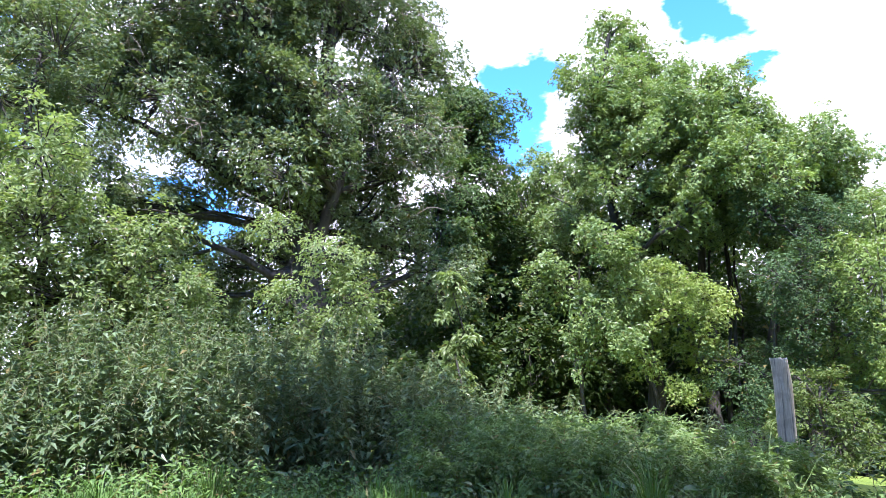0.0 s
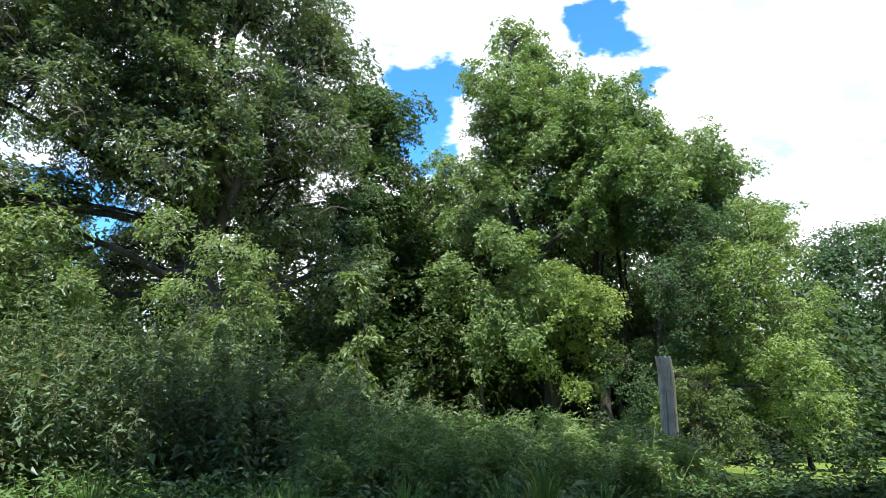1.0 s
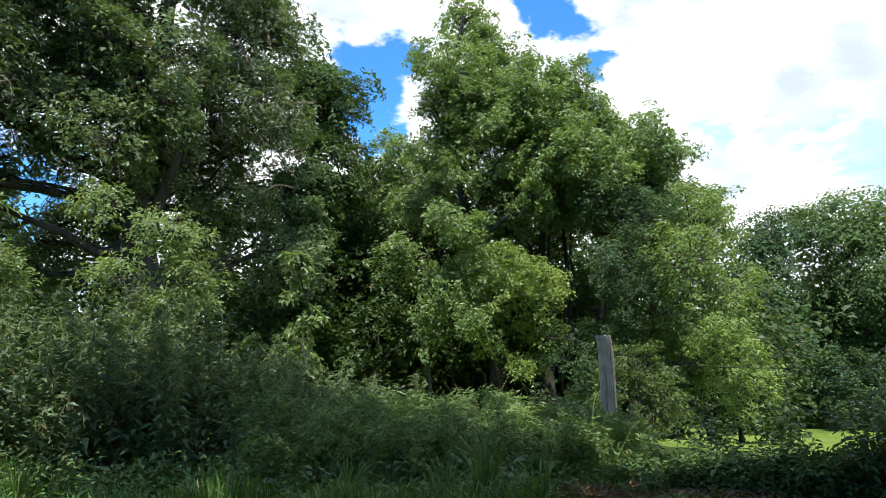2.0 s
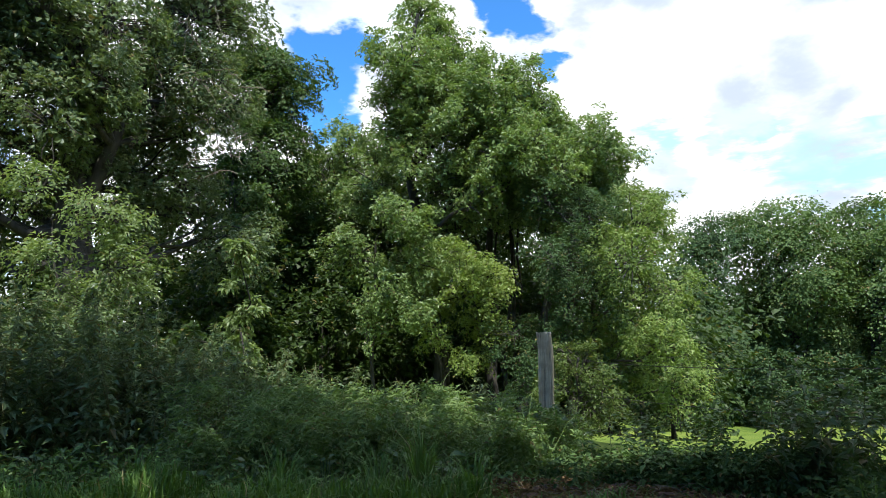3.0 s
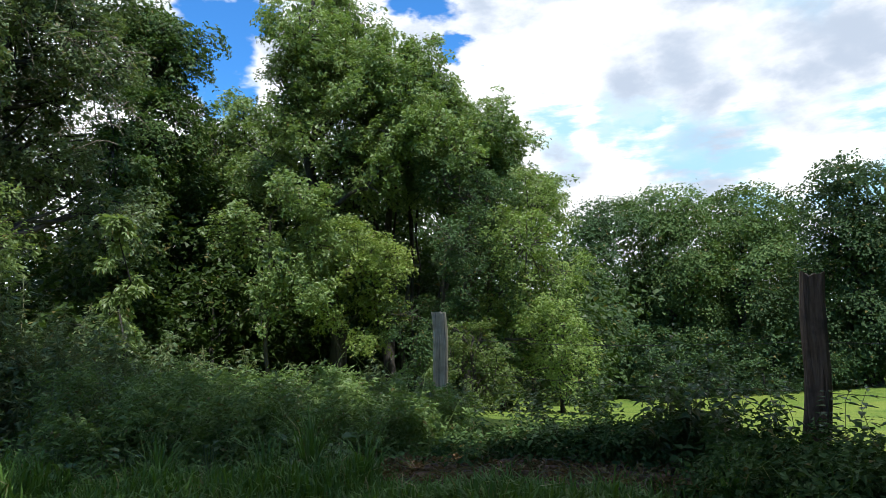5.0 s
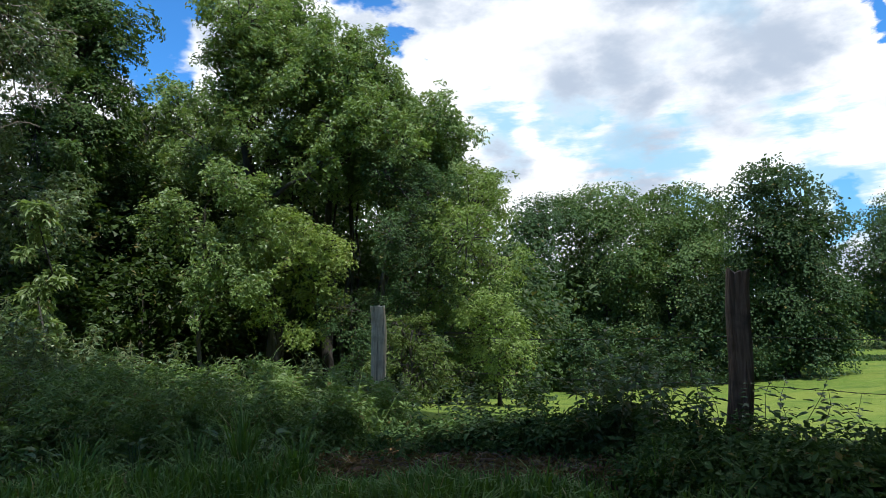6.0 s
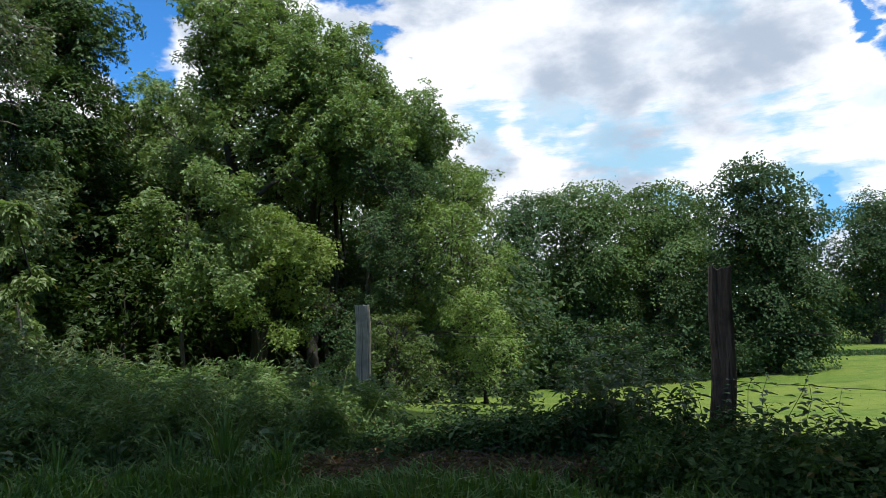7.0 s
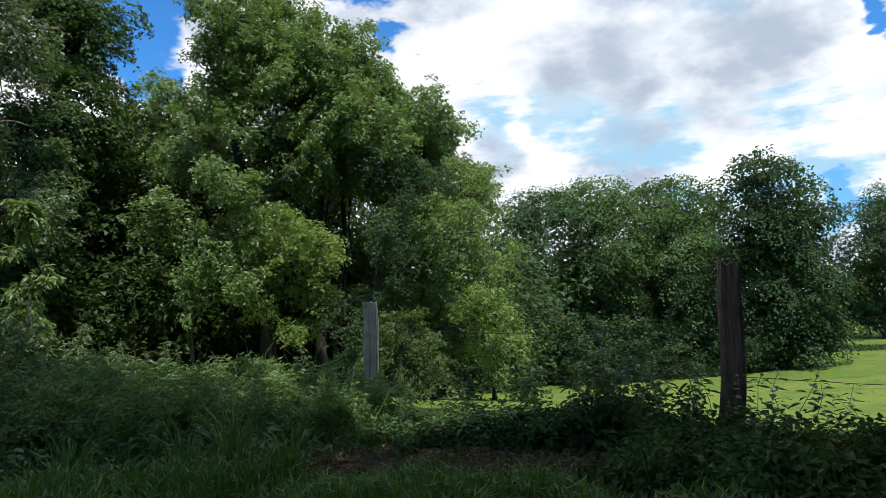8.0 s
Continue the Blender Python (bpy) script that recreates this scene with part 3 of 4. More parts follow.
tree("bushy young ash with yellow-green lower boughs",
     [(foot(5.6, 17.2), (5.4, 17.1, 3.6), 0.06, 0.02)],
     [(5.8, 16.6, 2.6, 1.05), (5.3, 16.9, 3.5, 0.8), (6.4, 16.8, 1.6, 0.8), (6.6, 16.6, 2.7, 0.7), (5.1, 16.6, 1.5, 0.55), (6.1, 16.6, 0.7, 0.5)],
     15, YELLOW_LEAF, BARK_DARK, fill=16, depth=0.75, clump=0.26, leaf=0.09, per_clump=62, thick=0.04)
tree("shaded young ash with drooping boughs",
     [(foot(3.7, 17.6), (3.6, 17.0, 4.0), 0.06, 0.02)],
     [(3.5, 16.4, 2.7, 0.7), (3.0, 17.4, 3.5, 0.9), (4.0, 16.0, 4.4, 0.8), (4.6, 16.6, 3.3, 0.8), (3.4, 16.6, 1.7, 0.5), (4.3, 16.5, 1.9, 0.6)],
     22, ASH_LEAF, BARK_DARK, fill=16, depth=0.75, clump=0.27, leaf=0.1, per_clump=56, thick=0.04)
tree("leafy ash bough mass reaching down to the pasture",
     [(foot(9.0, 15.4), (9.0, 14.9, 3.0), 0.12, 0.05)],
     [(10.6, 14.8, 2.3, 1.02), (9.4, 13.9, 3.1, 1.05), (9.6, 14.9, 1.4, 1.05), (9.7, 13.2, 1.0, 0.7), (10.4, 15.2, 4.0, 1.1), (10.8, 14.6, 0.6, 0.9), (10.2, 13.8, -0.1, 0.6)],
     16, SUNNY_LEAF, BARK_DARK, fill=16, depth=0.75, clump=0.25, leaf=0.085, per_clump=52, thick=0.05, lump=8)
tree("dark small-leaved tree with dense shaded boughs",
     [(foot(8.4, 15.6), (8.6, 15.3, 4.2), 0.12, 0.05), (foot(7.9, 15.8), (7.9, 15.2, 3.6), 0.07, 0.03)],
     [(8.5, 14.9, 2.2, 1.1), (7.9, 15.0, 3.2, 0.97), (8.6, 16.1, 1.4, 0.79), (9.2, 15.8, 4.4, 1.2), (9.0, 14.8, 0.4, 0.8), (7.8, 15.4, 0.9, 0.9), (8.0, 15.8, 4.9, 0.8), (7.1, 15.7, 0.4, 0.8), (6.9, 15.9, 1.3, 0.6)],
     23, FAR_OAK_LEAF, BARK_DARK, fill=16, depth=0.75, clump=0.25, leaf=0.075, per_clump=60, thick=0.05)
tree("low pale green elder shrub at the field edge",
     [(foot(5.9, 10.6), (5.9, 10.5, 0.9), 0.05, 0.02)],
     low([(5.7, 10.6, 1.0, 0.34), (6.0, 10.5, 0.75, 0.42), (6.25, 10.3, 0.4, 0.4), (5.6, 10.7, 0.35, 0.42), (6.5, 10.4, 0.15, 0.36), (5.95, 10.3, 0.1, 0.42)]),
     17, ELDER_LEAF, BARK_DARK, clump=0.16, leaf=0.06, per_clump=50, thick=0.03, category="shrub", name="shrub")
tree("young sunlit ash rising above the hedge",
     [(foot(-7.6, 10.8), (-7.0, 10.6, 7.0), 0.12, 0.03)],
     [(-6.7, 10.6, 6.9, 1.0), (-7.6, 10.2, 6.1, 1.1), (-6.1, 11.0, 6.3, 0.7), (-7.8, 10.6, 4.6, 1.2), (-6.6, 10.9, 5.2, 0.8), (-8.4, 10.2, 7.4, 1.1), (-7.4, 10.8, 8.0, 0.9)],
     24, BIG_LEAF, BARK_DARK, clump=0.27, leaf=0.085, per_clump=56, thick=0.04)
tree("tall sunlit hedge shrub with pale green leaves",
     [(foot(-5.4, 8.6), (-5.4, 8.5, 3.6), 0.08, 0.03), (foot(-5.0, 8.8), (-4.8, 8.9, 2.6), 0.05, 0.02)],
     [(-5.1, 7.9, 4.2, 0.63), (-5.7, 8.5, 3.5, 0.84), (-5.0, 9.0, 3.1, 0.71), (-4.3, 8.9, 2.7, 0.51), (-5.7, 8.9, 2.4, 0.78), (-6.0, 7.6, 2.9, 0.97), (-5.5, 8.9, 4.0, 0.64), (-6.0, 7.4, 4.0, 0.8), (-4.4, 9.7, 2.3, 0.51),
      (-5.0, 8.6, 2.3, 0.7), (-4.6, 9.0, 1.8, 0.7), (-3.9, 9.5, 2.0, 0.55), (-6.3, 8.4, 2.0, 0.9), (-5.3, 8.2, 3.2, 0.65), (-4.5, 8.5, 2.6, 0.5), (-3.6, 9.1, 2.5, 0.45), (-5.6, 7.7, 2.5, 0.6), (-4.0, 8.9, 3.2, 0.4)],
     18, LIME_LEAF, BARK_DARK, clump=0.22, leaf=0.075, per_clump=66, thick=0.03, twin=False, category="shrub", name="shrub")
tree("upright sunlit shrub with pale green leaves",
     [(foot(-1.9, 11.8), (-1.9, 11.7, 3.0), 0.035, 0.012), (foot(-2.3, 11.9), (-2.8, 11.9, 3.2), 0.03, 0.01)],
     [(-1.9, 11.6, 3.3, 0.56), (-1.8, 11.6, 2.6, 0.71), (-2.4, 12.0, 1.9, 0.55), (-1.7, 12.1, 2.0, 0.45), (-3.0, 11.8, 3.7, 0.44), (-2.4, 10.9, 2.6, 0.45), (-1.9, 11.2, 1.8, 0.65), (-2.5, 11.1, 1.4, 0.6), (-1.6, 11.2, 1.2, 0.45), (-1.8, 11.2, 2.5, 0.45)],
     19, LIME_LEAF, BARK_DARK, clump=0.22, leaf=0.07, per_clump=70, thick=0.03, twin=False, category="shrub", name="shrub")


def thicket(places, seed, label, mat, group, clump, leaf, per_clump, tall, twiggy=False):
    """Shrubs that close the space under the trees, each with two or three masses down to the ground."""
    rng = np.random.default_rng(seed)
    for k, (x, y) in enumerate(places):
        z = float(ground_z(x, y))
        h = tall * rng.uniform(0.8, 1.15)
        r = h * 0.36
        masses = [(x, y, z + h - r, r), (x + rng.uniform(-0.9, 0.9), y + rng.uniform(-0.4, 0.4), z + h * 0.48, r * 1.05), (x + rng.uniform(-0.8, 0.8), y - 0.3, z + r * 0.6, r * 0.9)]
        tree(label, [(foot(x, y), (x, y, z + h * 0.7), 0.07, 0.03)], masses, seed + k, mat, BARK_DARK, clump=clump, leaf=leaf, per_clump=per_clump, thick=0.05, core=1.15, fill=16, stray=0.04, depth=0.78, slim=0.78,
             category="shrub", name="shrub", group=group, twiggy=twiggy)


# filler masses; their darkness is painted shade, held in the leaf colour
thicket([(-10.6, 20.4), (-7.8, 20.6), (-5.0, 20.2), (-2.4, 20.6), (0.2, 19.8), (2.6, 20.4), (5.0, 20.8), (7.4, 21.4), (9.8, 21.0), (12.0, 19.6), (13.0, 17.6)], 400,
        "filler shrub under the taller trees, shade darkened into its leaves", SHADED_SHRUB_LEAF, "shrubs under the trees", 0.55, 0.17, 40, 4.2)
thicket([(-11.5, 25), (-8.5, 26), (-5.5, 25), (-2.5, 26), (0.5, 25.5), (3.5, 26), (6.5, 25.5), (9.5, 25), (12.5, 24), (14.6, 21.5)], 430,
        "filler shrub deep in the wood, shade darkened into its leaves", SHADED_SHRUB_LEAF, "shrubs deep in the wood", 0.85, 0.24, 40, 6.0)
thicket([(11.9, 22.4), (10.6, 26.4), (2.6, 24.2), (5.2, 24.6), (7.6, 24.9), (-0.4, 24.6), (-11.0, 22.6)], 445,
        "tall filler tree deep in the wood, shade darkened into its leaves", SHADED_SHRUB_LEAF, "trees deep in the wood", 0.85, 0.2, 72, 10.5)
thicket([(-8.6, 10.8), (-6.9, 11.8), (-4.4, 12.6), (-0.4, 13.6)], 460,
        "shrub behind the nettles, shade darkened into its leaves", SHADED_SHRUB_LEAF, "shrubs behind the nettles", 0.34, 0.15, 85, 2.0)

# ---- the line of trees beyond the pasture
FAR = [
    ("broad field tree in mid green leaf", [(29.2, 36.5, 5.9, 3.24), (26.9, 35.4, 2.6, 3.08), (29.7, 36.0, 0.2, 2.8), (26.8, 36.9, -0.8, 2.16), (29.8, 35.5, 7.8, 1.61), (28.7, 36.0, 6.7, 2.0), (31.2, 35.2, 7.2, 2.2), (28.9, 35.8, 3.7, 2.2)], FAR_OAK_LEAF),
    ("tall round-topped field tree in light leaf", [(34.7, 36.9, 7.0, 3.26), (36.3, 35.3, 9.0, 2.5), (36.1, 34.8, 4.6, 3.6), (34.5, 36.5, 1.3, 3.2), (35.6, 33.6, 0.0, 2.46), (34.8, 33.1, 6.8, 2.2), (35.0, 31.4, 3.9, 2.4)], FAR_LEAF),
    ("tall field tree with layered light boughs", [(39.5, 33.8, 7.7, 3.05), (40.1, 31.1, 8.2, 2.51), (39.9, 33.4, 3.7, 3.44), (40.9, 32.4, 0.2, 2.76), (39.6, 35.2, -1.4, 2.19), (38.1, 29.4, 6.5, 2.2), (37.6, 28.3, 3.6, 2.4)], FAR_LEAF),
    ("field tree standing behind the others", [(45.3, 32.4, 7.6, 2.35), (44.3, 31.5, 4.9, 2.63), (45.1, 33.4, 7.3, 1.83), (44.5, 31.5, 1.0, 2.6)], FAR_LEAF),
    ("tall dark green oak at the field's far edge", [(38.5, 23.4, 9.3, 1.9), (39.1, 25.6, 8.3, 1.9), (40.3, 22.0, 7.9, 1.75), (38.7, 24.2, 4.9, 3.05), (41.7, 22.7, 4.4, 2.35), (39.4, 23.1, 1.2, 2.63), (37.6, 25.7, 1.7, 2.72), (39.6, 23.5, 5.3, 2.2), (38.6, 25.1, 4.9, 2.0), (40.5, 22.0, 5.7, 1.8), (40.2, 21.4, 1.1, 1.71)], DARK_OAK_LEAF),
    ("spreading field tree at the far corner", [(63.2, 27.7, 8.1, 2.90), (60.9, 29.0, 5.0, 2.23), (63.9, 26.6, 4.3, 3.94), (64.3, 29.7, 1.0, 3.08), (64.9, 24.5, 7.5, 4.84), (62.7, 31.4, 1.1, 2.33)], FAR_OAK_LEAF),
]
for k, (label, blobs, mat) in enumerate(FAR):
    mid = np.mean([b[:2] for b in blobs], axis=0)
    side = np.array([mid[1], -mid[0]]) / np.linalg.norm(mid)
    for off in (-2.4, 0.0, 2.4):
        x, y = mid + side * off
        blobs = blobs + [(x, y, float(ground_z(x, y)) + 1.9, 2.1)]
    blobs = joined(blobs, 1.0, 0.85, 2.2)
    top = max(b[2] for b in blobs) - 1.5
    tree(label, [(foot(*mid), (mid[0], mid[1], top), 0.4, 0.1)], blobs, 50 + k, mat, BARK_DARK, clump=1.05, leaf=0.175, per_clump=170, spread=2.2, fill=60, core=1.5, lump=3, loose=0.1, stray=0.03, depth=0.66, slim=0.9, twin=False, thick=0.16, twiggy=False, layered=True, group="trees beyond the pasture")
for k, (x, y, r) in enumerate([(28.9, 34.0, 1.5), (30.8, 31.7, 1.4), (32.6, 29.4, 1.4), (34.8, 27.2, 1.4), (36.5, 24.8, 1.4), (25.4, 33.7, 1.3)]):
    z = float(ground_z(x, y))
    tree("low shrub along the far field edge", [(foot(x, y), (x, y, z + 1.5), 0.08, 0.03)], [(x, y, z + 1.2, r), (x + 0.9, y - 0.6, z + 0.9, r * 0.7)], 70 + k, FAR_OAK_LEAF, BARK_DARK,
         clump=0.5, leaf=0.16, per_clump=90, core=1.1, thick=0.06, twiggy=False, category="shrub", name="shrub", group="shrubs along the far edge")

thicket([(27.0, 36.6), (29.4, 34.8), (31.4, 32.8), (33.2, 31.2), (34.8, 29.4), (36.2, 27.6), (37.4, 25.8), (38.6, 24.0), (39.8, 22.4), (43.5, 26.5), (46.5, 28.5)], 480,
        "bushy low tree in the line beyond the pasture", FAR_OAK_LEAF, "bushes beyond the pasture", 0.65, 0.24, 38, 4.4)
thicket([(22.0, 40.0), (25.0, 42.0), (28.5, 42.5), (32.5, 41.5), (31.0, 38.6), (33.6, 37.4), (37.0, 39.5), (41.5, 37.0), (35.5, 42.5), (45.0, 36.5), (48.5, 33.5), (51.0, 31.0), (63.0, 33.0), (69.0, 30.0)], 500,
        "dark tree standing back beyond the pasture", FAR_OAK_LEAF, "trees standing back", 1.2, 0.38, 22, 10.0)

# ---- unseen roadside tree, added overhead behind the viewer's shoulder to shade the verge
roadside = tree("unseen overhanging tree added behind the viewer for shade",
     [(foot(0.8, -6.5), (2.5, -1.0, 8.8), 0.35, 0.12)],
     [(-1.7, 1.2, 8.8, 0.50), (-0.9, 2.4, 8.8, 0.60), (-1.25, 3.2, 8.8, 0.50), (-1.7, 2.9, 8.8, 0.70), (-0.4, 0.4, 8.6, 1.05), (1.5, 0.1, 8.8, 0.45), (4.0, -3.1, 7.8, 1.60), (5.4, -2.7, 7.6, 1.50), (2.9, 2.2, 8.8, 0.4), (5.0, -0.5, 3.0, 1.10), (4.2, -1.1, 4.4, 1.20), (4.5, -1.9, 8.6, 1.60), (6.0, -3.1, 8.8, 1.60),
      (3.5, -3.5, 8.6, 1.60), (0.9, -1.5, 8.6, 1.60), (5.9, -0.9, 9.0, 1.00), (1.6, -3.5, 8.4, 1.50), (-1.8, 2.5, 8.6, 1.00),
      (0.2, 2.1, 8.8, 0.18), (2.8, -1.1, 8.8, 0.60), (3.4, 1.6, 9.0, 0.80), (4.0, 0.7, 9.0, 1.20), (6.8, -0.1, 8.8, 1.40), (7.8, -2.1, 8.8, 1.60), (6.4, 0.6, 5.6, 1.00), (7.6, 0.1, 5.4, 1.20), (4.8, 0.2, 6.0, 1.10),
      (-2.3, -4.3, 8.8, 1.60), (-4.3, -3.8, 8.8, 1.60), (-3.5, -2.3, 8.6, 1.20), (-0.8, -5.9, 8.8, 1.60), (2.2, -5.7, 8.8, 1.60), (4.8, -5.7, 8.8, 1.60), (7.2, -5.1, 8.8, 1.60), (9.1, -3.9, 8.6, 1.60), (9.4, -1.1, 8.4, 1.40)],
     90, OAK_LEAF, BARK_DARK, clump=0.7, leaf=0.55, per_clump=24, twin=False, twiggy=False, fill=16, core=1.5, group="roadside limes")
# two unseen copies of the added tree, farther back
for x, y, turn in ((-13.0, -9.5, 40), (9.0, -14.5, 190)):
    copy_thing(roadside, pose(*foot(x, y), 0, 0, turn))


# unseen shrubs, added past the right edge to keep sky light off the verge
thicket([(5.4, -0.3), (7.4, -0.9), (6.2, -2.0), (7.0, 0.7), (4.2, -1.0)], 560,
        "unseen shrub added beside the verge to block sky light", SHADED_SHRUB_LEAF, "hazels beside the verge", 0.45, 0.18, 60, 3.6)
# unseen hedge row added behind the viewer
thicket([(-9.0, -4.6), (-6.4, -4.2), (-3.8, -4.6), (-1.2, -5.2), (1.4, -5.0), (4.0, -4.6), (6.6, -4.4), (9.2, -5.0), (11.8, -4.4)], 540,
        "unseen hedge shrub added behind the viewer, in shade-dark leaf", SHADED_SHRUB_LEAF, "roadside hedge", 0.7, 0.34, 30, 4.0)


# ======== the fence ========
def post(label, xy, top, w, d, turn, lean, seed, mat, ragged):
    """A cleft post: a rough rectangle in section, split and worn, sunk in the ground."""
    rng = np.random.default_rng(seed)
    z0 = float(ground_z(*xy)) - 0.35
    sides, levels = 20, 30
    heap = Heap()
    rows = []
    for i in range(levels + 1):
        t = i / levels
        z = z0 + (top - z0) * t
        ring = []
        for k in range(sides):
            a = 2 * math.pi * k / sides
            c, s = math.cos(a), math.sin(a)
            m = (abs(c) ** 5 + abs(s) ** 5) ** (-0.2)
            groove = 0.07 * noise.noise(Vector((c * 2.2 + seed, s * 2.2, z * 0.5))) + 0.05 * noise.noise(Vector((c * 6 + seed, s * 6, z * 0.9)))
            swell = 1 + 0.10 * noise.noise(Vector((seed * 3.1, c * 0.6, z * 2.6))) + groove
            zz = z + (ragged * noise.noise(Vector((c * 2.5, s * 2.5, seed))) if i == levels else 0)
            taper = 1.08 - 0.14 * t
            ring.append((c * m * w * taper / 2 * swell + lean[0] * (z - z0) + 0.016 * math.sin(z * 4.3 + seed), s * m * d * taper / 2 * swell + lean[1] * (z - z0), zz))
        rows.append(ring)
    v = [p for ring in rows for p in ring]
    f = []
    for i in range(levels):
        for k in range(sides):
            a, b = i * sides + k, i * sides + (k + 1) % sides
            f += [(a, b, b + sides), (a, b + sides, a + sides)]
    middle = np.mean(rows[-1], axis=0) - [0, 0, ragged * 0.4]
    v.append(tuple(middle))
    f += [(levels * sides + k, levels * sides + (k + 1) % sides, len(v) - 1) for k in range(sides)]
    heap.add(v, f)
    ob = part("fence_post", heap, mat)
    ob.location = (xy[0], xy[1], 0)
    ob.rotation_euler = (0, 0, radians(turn))
    return tagged(ob, label, "fence post", "posts of the field fence")


post("silver-grey weathered oak fence post, square cut", POST_A, 1.32, 0.168, 0.13, -22, (-0.035, 0.0), 3, POST_GREY, 0.03)
post("dark brown rough-split fence post with ragged top", POST_B, 1.48, 0.165, 0.14, -52, (0.07, 0.0), 5, POST_BROWN, 0.045)


def wire(height, seed):
    rng = np.random.default_rng(seed)
    root = new("barbed_wire")
    barbs = Heap()
    stops = [POST_B - FENCE_WAY * 4.0, POST_B, POST_A]
    face = FIELD_WAY * 0.09
    for a, b in zip(stops[:-1], stops[1:]):
        n = 60
        t = np.linspace(0, 1, n)
        xy = a + face + (b - a) * t[:, None]
        z = height + float(ground_z(*a)) * (1 - t) + float(ground_z(*b)) * t - 0.05 * np.sin(t * math.pi)
        line = np.column_stack([xy, z])
        line[:, 2] += 0.0012 * np.sin(np.arange(n) * 1.3)
        strand = Heap()
        tube(strand, line, np.full(n, 0.0024), 4)
        part("strand", strand, WIRE, root)
        for k in range(1, n, 2):
            for _ in range(4):
                w = ball(rng, 1)[0] * 0.016
                tube(barbs, [line[k], line[k] + w * 0.5, line[k] + w], [0.0014, 0.001, 0.0003], 3)
    tagged(part("barbs", barbs, WIRE, root), kind="stuff")
    tagged(root, "rusty twisted barbed wire strung between the fence posts", "wire", "strands of the field fence")


for k, h in enumerate((0.28, 0.64, 0.98)):
    wire(h, 100 + k)


# ======== nettles, tangle and grass ========
LEAF_V = np.array([[0, 0, 0], [0.19, 0.30, 0.05], [0, 0.42, -0.04], [-0.19, 0.30, 0.05], [0, 1.0, -0.2]])
LEAF_F = np.array([[0, 2, 1], [0, 3, 2], [1, 2, 4], [2, 3, 4]])


def toothed_leaf():
    """An ovate leaf with a sawn edge, a sunken midrib and a drooping tip."""
    v, f = [(0.0, t, -0.05 * math.sin(t * 3) - 0.22 * t * t) for t in np.linspace(0, 1, 6)], []
    for k in (1, -1):
        edge = []
        for i, t in enumerate(np.linspace(0.04, 0.94, 10)):
            w = 0.27 * math.sin(min(1, t * 1.25 + 0.06) ** 0.75 * math.pi * 0.96) ** 0.8 + 0.015
            w *= 1.0 if i % 2 else 0.84
            edge.append(len(v))
            v.append((k * w, t + (0.03 if i % 2 else 0.0), 0.06 * w * 4 - 0.2 * t * t))
        for i in range(5):
            a, b, c, d = edge[2 * i], edge[2 * i + 1], i, i + 1
            quad = [(c, d, b), (c, b, a)]
            if i < 4:
                quad.append((d, edge[2 * i + 2], b))
            f += [q if k < 0 else q[::-1] for q in quad]
    return np.array(v), np.array(f)


FINE_V, FINE_F = toothed_leaf()


def broad_leaves(heap, at, along, face, length, fine=False):
    shape, tris, wide = (FINE_V, FINE_F, 1.0) if fine else (LEAF_V, LEAF_F, 1.15)
    along = unit(along)
    side = unit(np.cross(along, face))
    up = np.cross(side, along)
    length = np.asarray(length)[:, None, None]
    v = at[:, None] + length * (side[:, None] * shape[None, :, 0:1] * wide + along[:, None] * shape[None, :, 1:2] + up[:, None] * shape[None, :, 2:3] * 1.4)
    b = np.arange(len(at))[:, None, None] * len(shape)
    heap.add(v.reshape(-1, 3), (b + tris[None]).reshape(-1, 3))


def nettle(stem, leaves, seeds, base, height, rng, leaf=0.095, bare=0.25, tassel=True, gap=0.075, fine=False):
    """One nettle: a leaning square stem, crossed pairs of drooping leaves, hanging seed strings near the top."""
    base = np.asarray(base, float)
    tip = base + [rng.normal(0, 0.2) * height, rng.normal(0, 0.2) * height, height * rng.uniform(0.9, 1.0)]
    line = bent(base, tip, 0.0, rng, 6)
    tube(stem, line, np.linspace(0.0045, 0.0018, 6) * (0.6 + 0.4 * height), 3)
    t = np.arange(bare * height, height, gap) / height
    t = np.clip(t + rng.normal(0, 0.01, len(t)), 0, 1)
    at = np.stack([np.interp(t * 5, np.arange(6), line[:, k]) for k in range(3)], 1)
    turn = rng.uniform(0, 6.28) + np.arange(len(t)) * 1.57 + rng.normal(0, 0.25, len(t))
    size = leaf * (0.45 + 0.75 * np.sin(np.clip((1 - t) * 2.4 + 0.25, 0, 1.7))) * rng.uniform(0.8, 1.2, len(t))
    for flip in (0, math.pi):
        way = np.stack([np.cos(turn + flip), np.sin(turn + flip), -0.55 + 0.75 * t + rng.normal(0, 0.22, len(t))], 1)
        face = np.stack([rng.normal(0, 0.25, len(t)), rng.normal(0, 0.25, len(t)), np.ones(len(t))], 1)
        broad_leaves(leaves, at + unit(way) * 0.02, way, face, size * rng.uniform(0.85, 1.15, len(t)), fine)
    if tassel and seeds is not None:
        pick = np.repeat(at[t > 0.7], 6, axis=0)
        n = len(pick)
        way = np.stack([*rng.normal(0, 0.7, (2, n)), rng.uniform(-1.3, 0.1, n)], 1)
        blades(seeds, pick, way, rng.normal(0, 1, (n, 3)), rng.uniform(0.05, 0.10, n), rng.uniform(0.010, 0.019, n))


def polar(az, d):
    return d * math.sin(radians(az)), d * math.cos(radians(az))


def span(az, *pairs):
    return float(np.interp(az, [p[0] for p in pairs], [p[1] for p in pairs]))


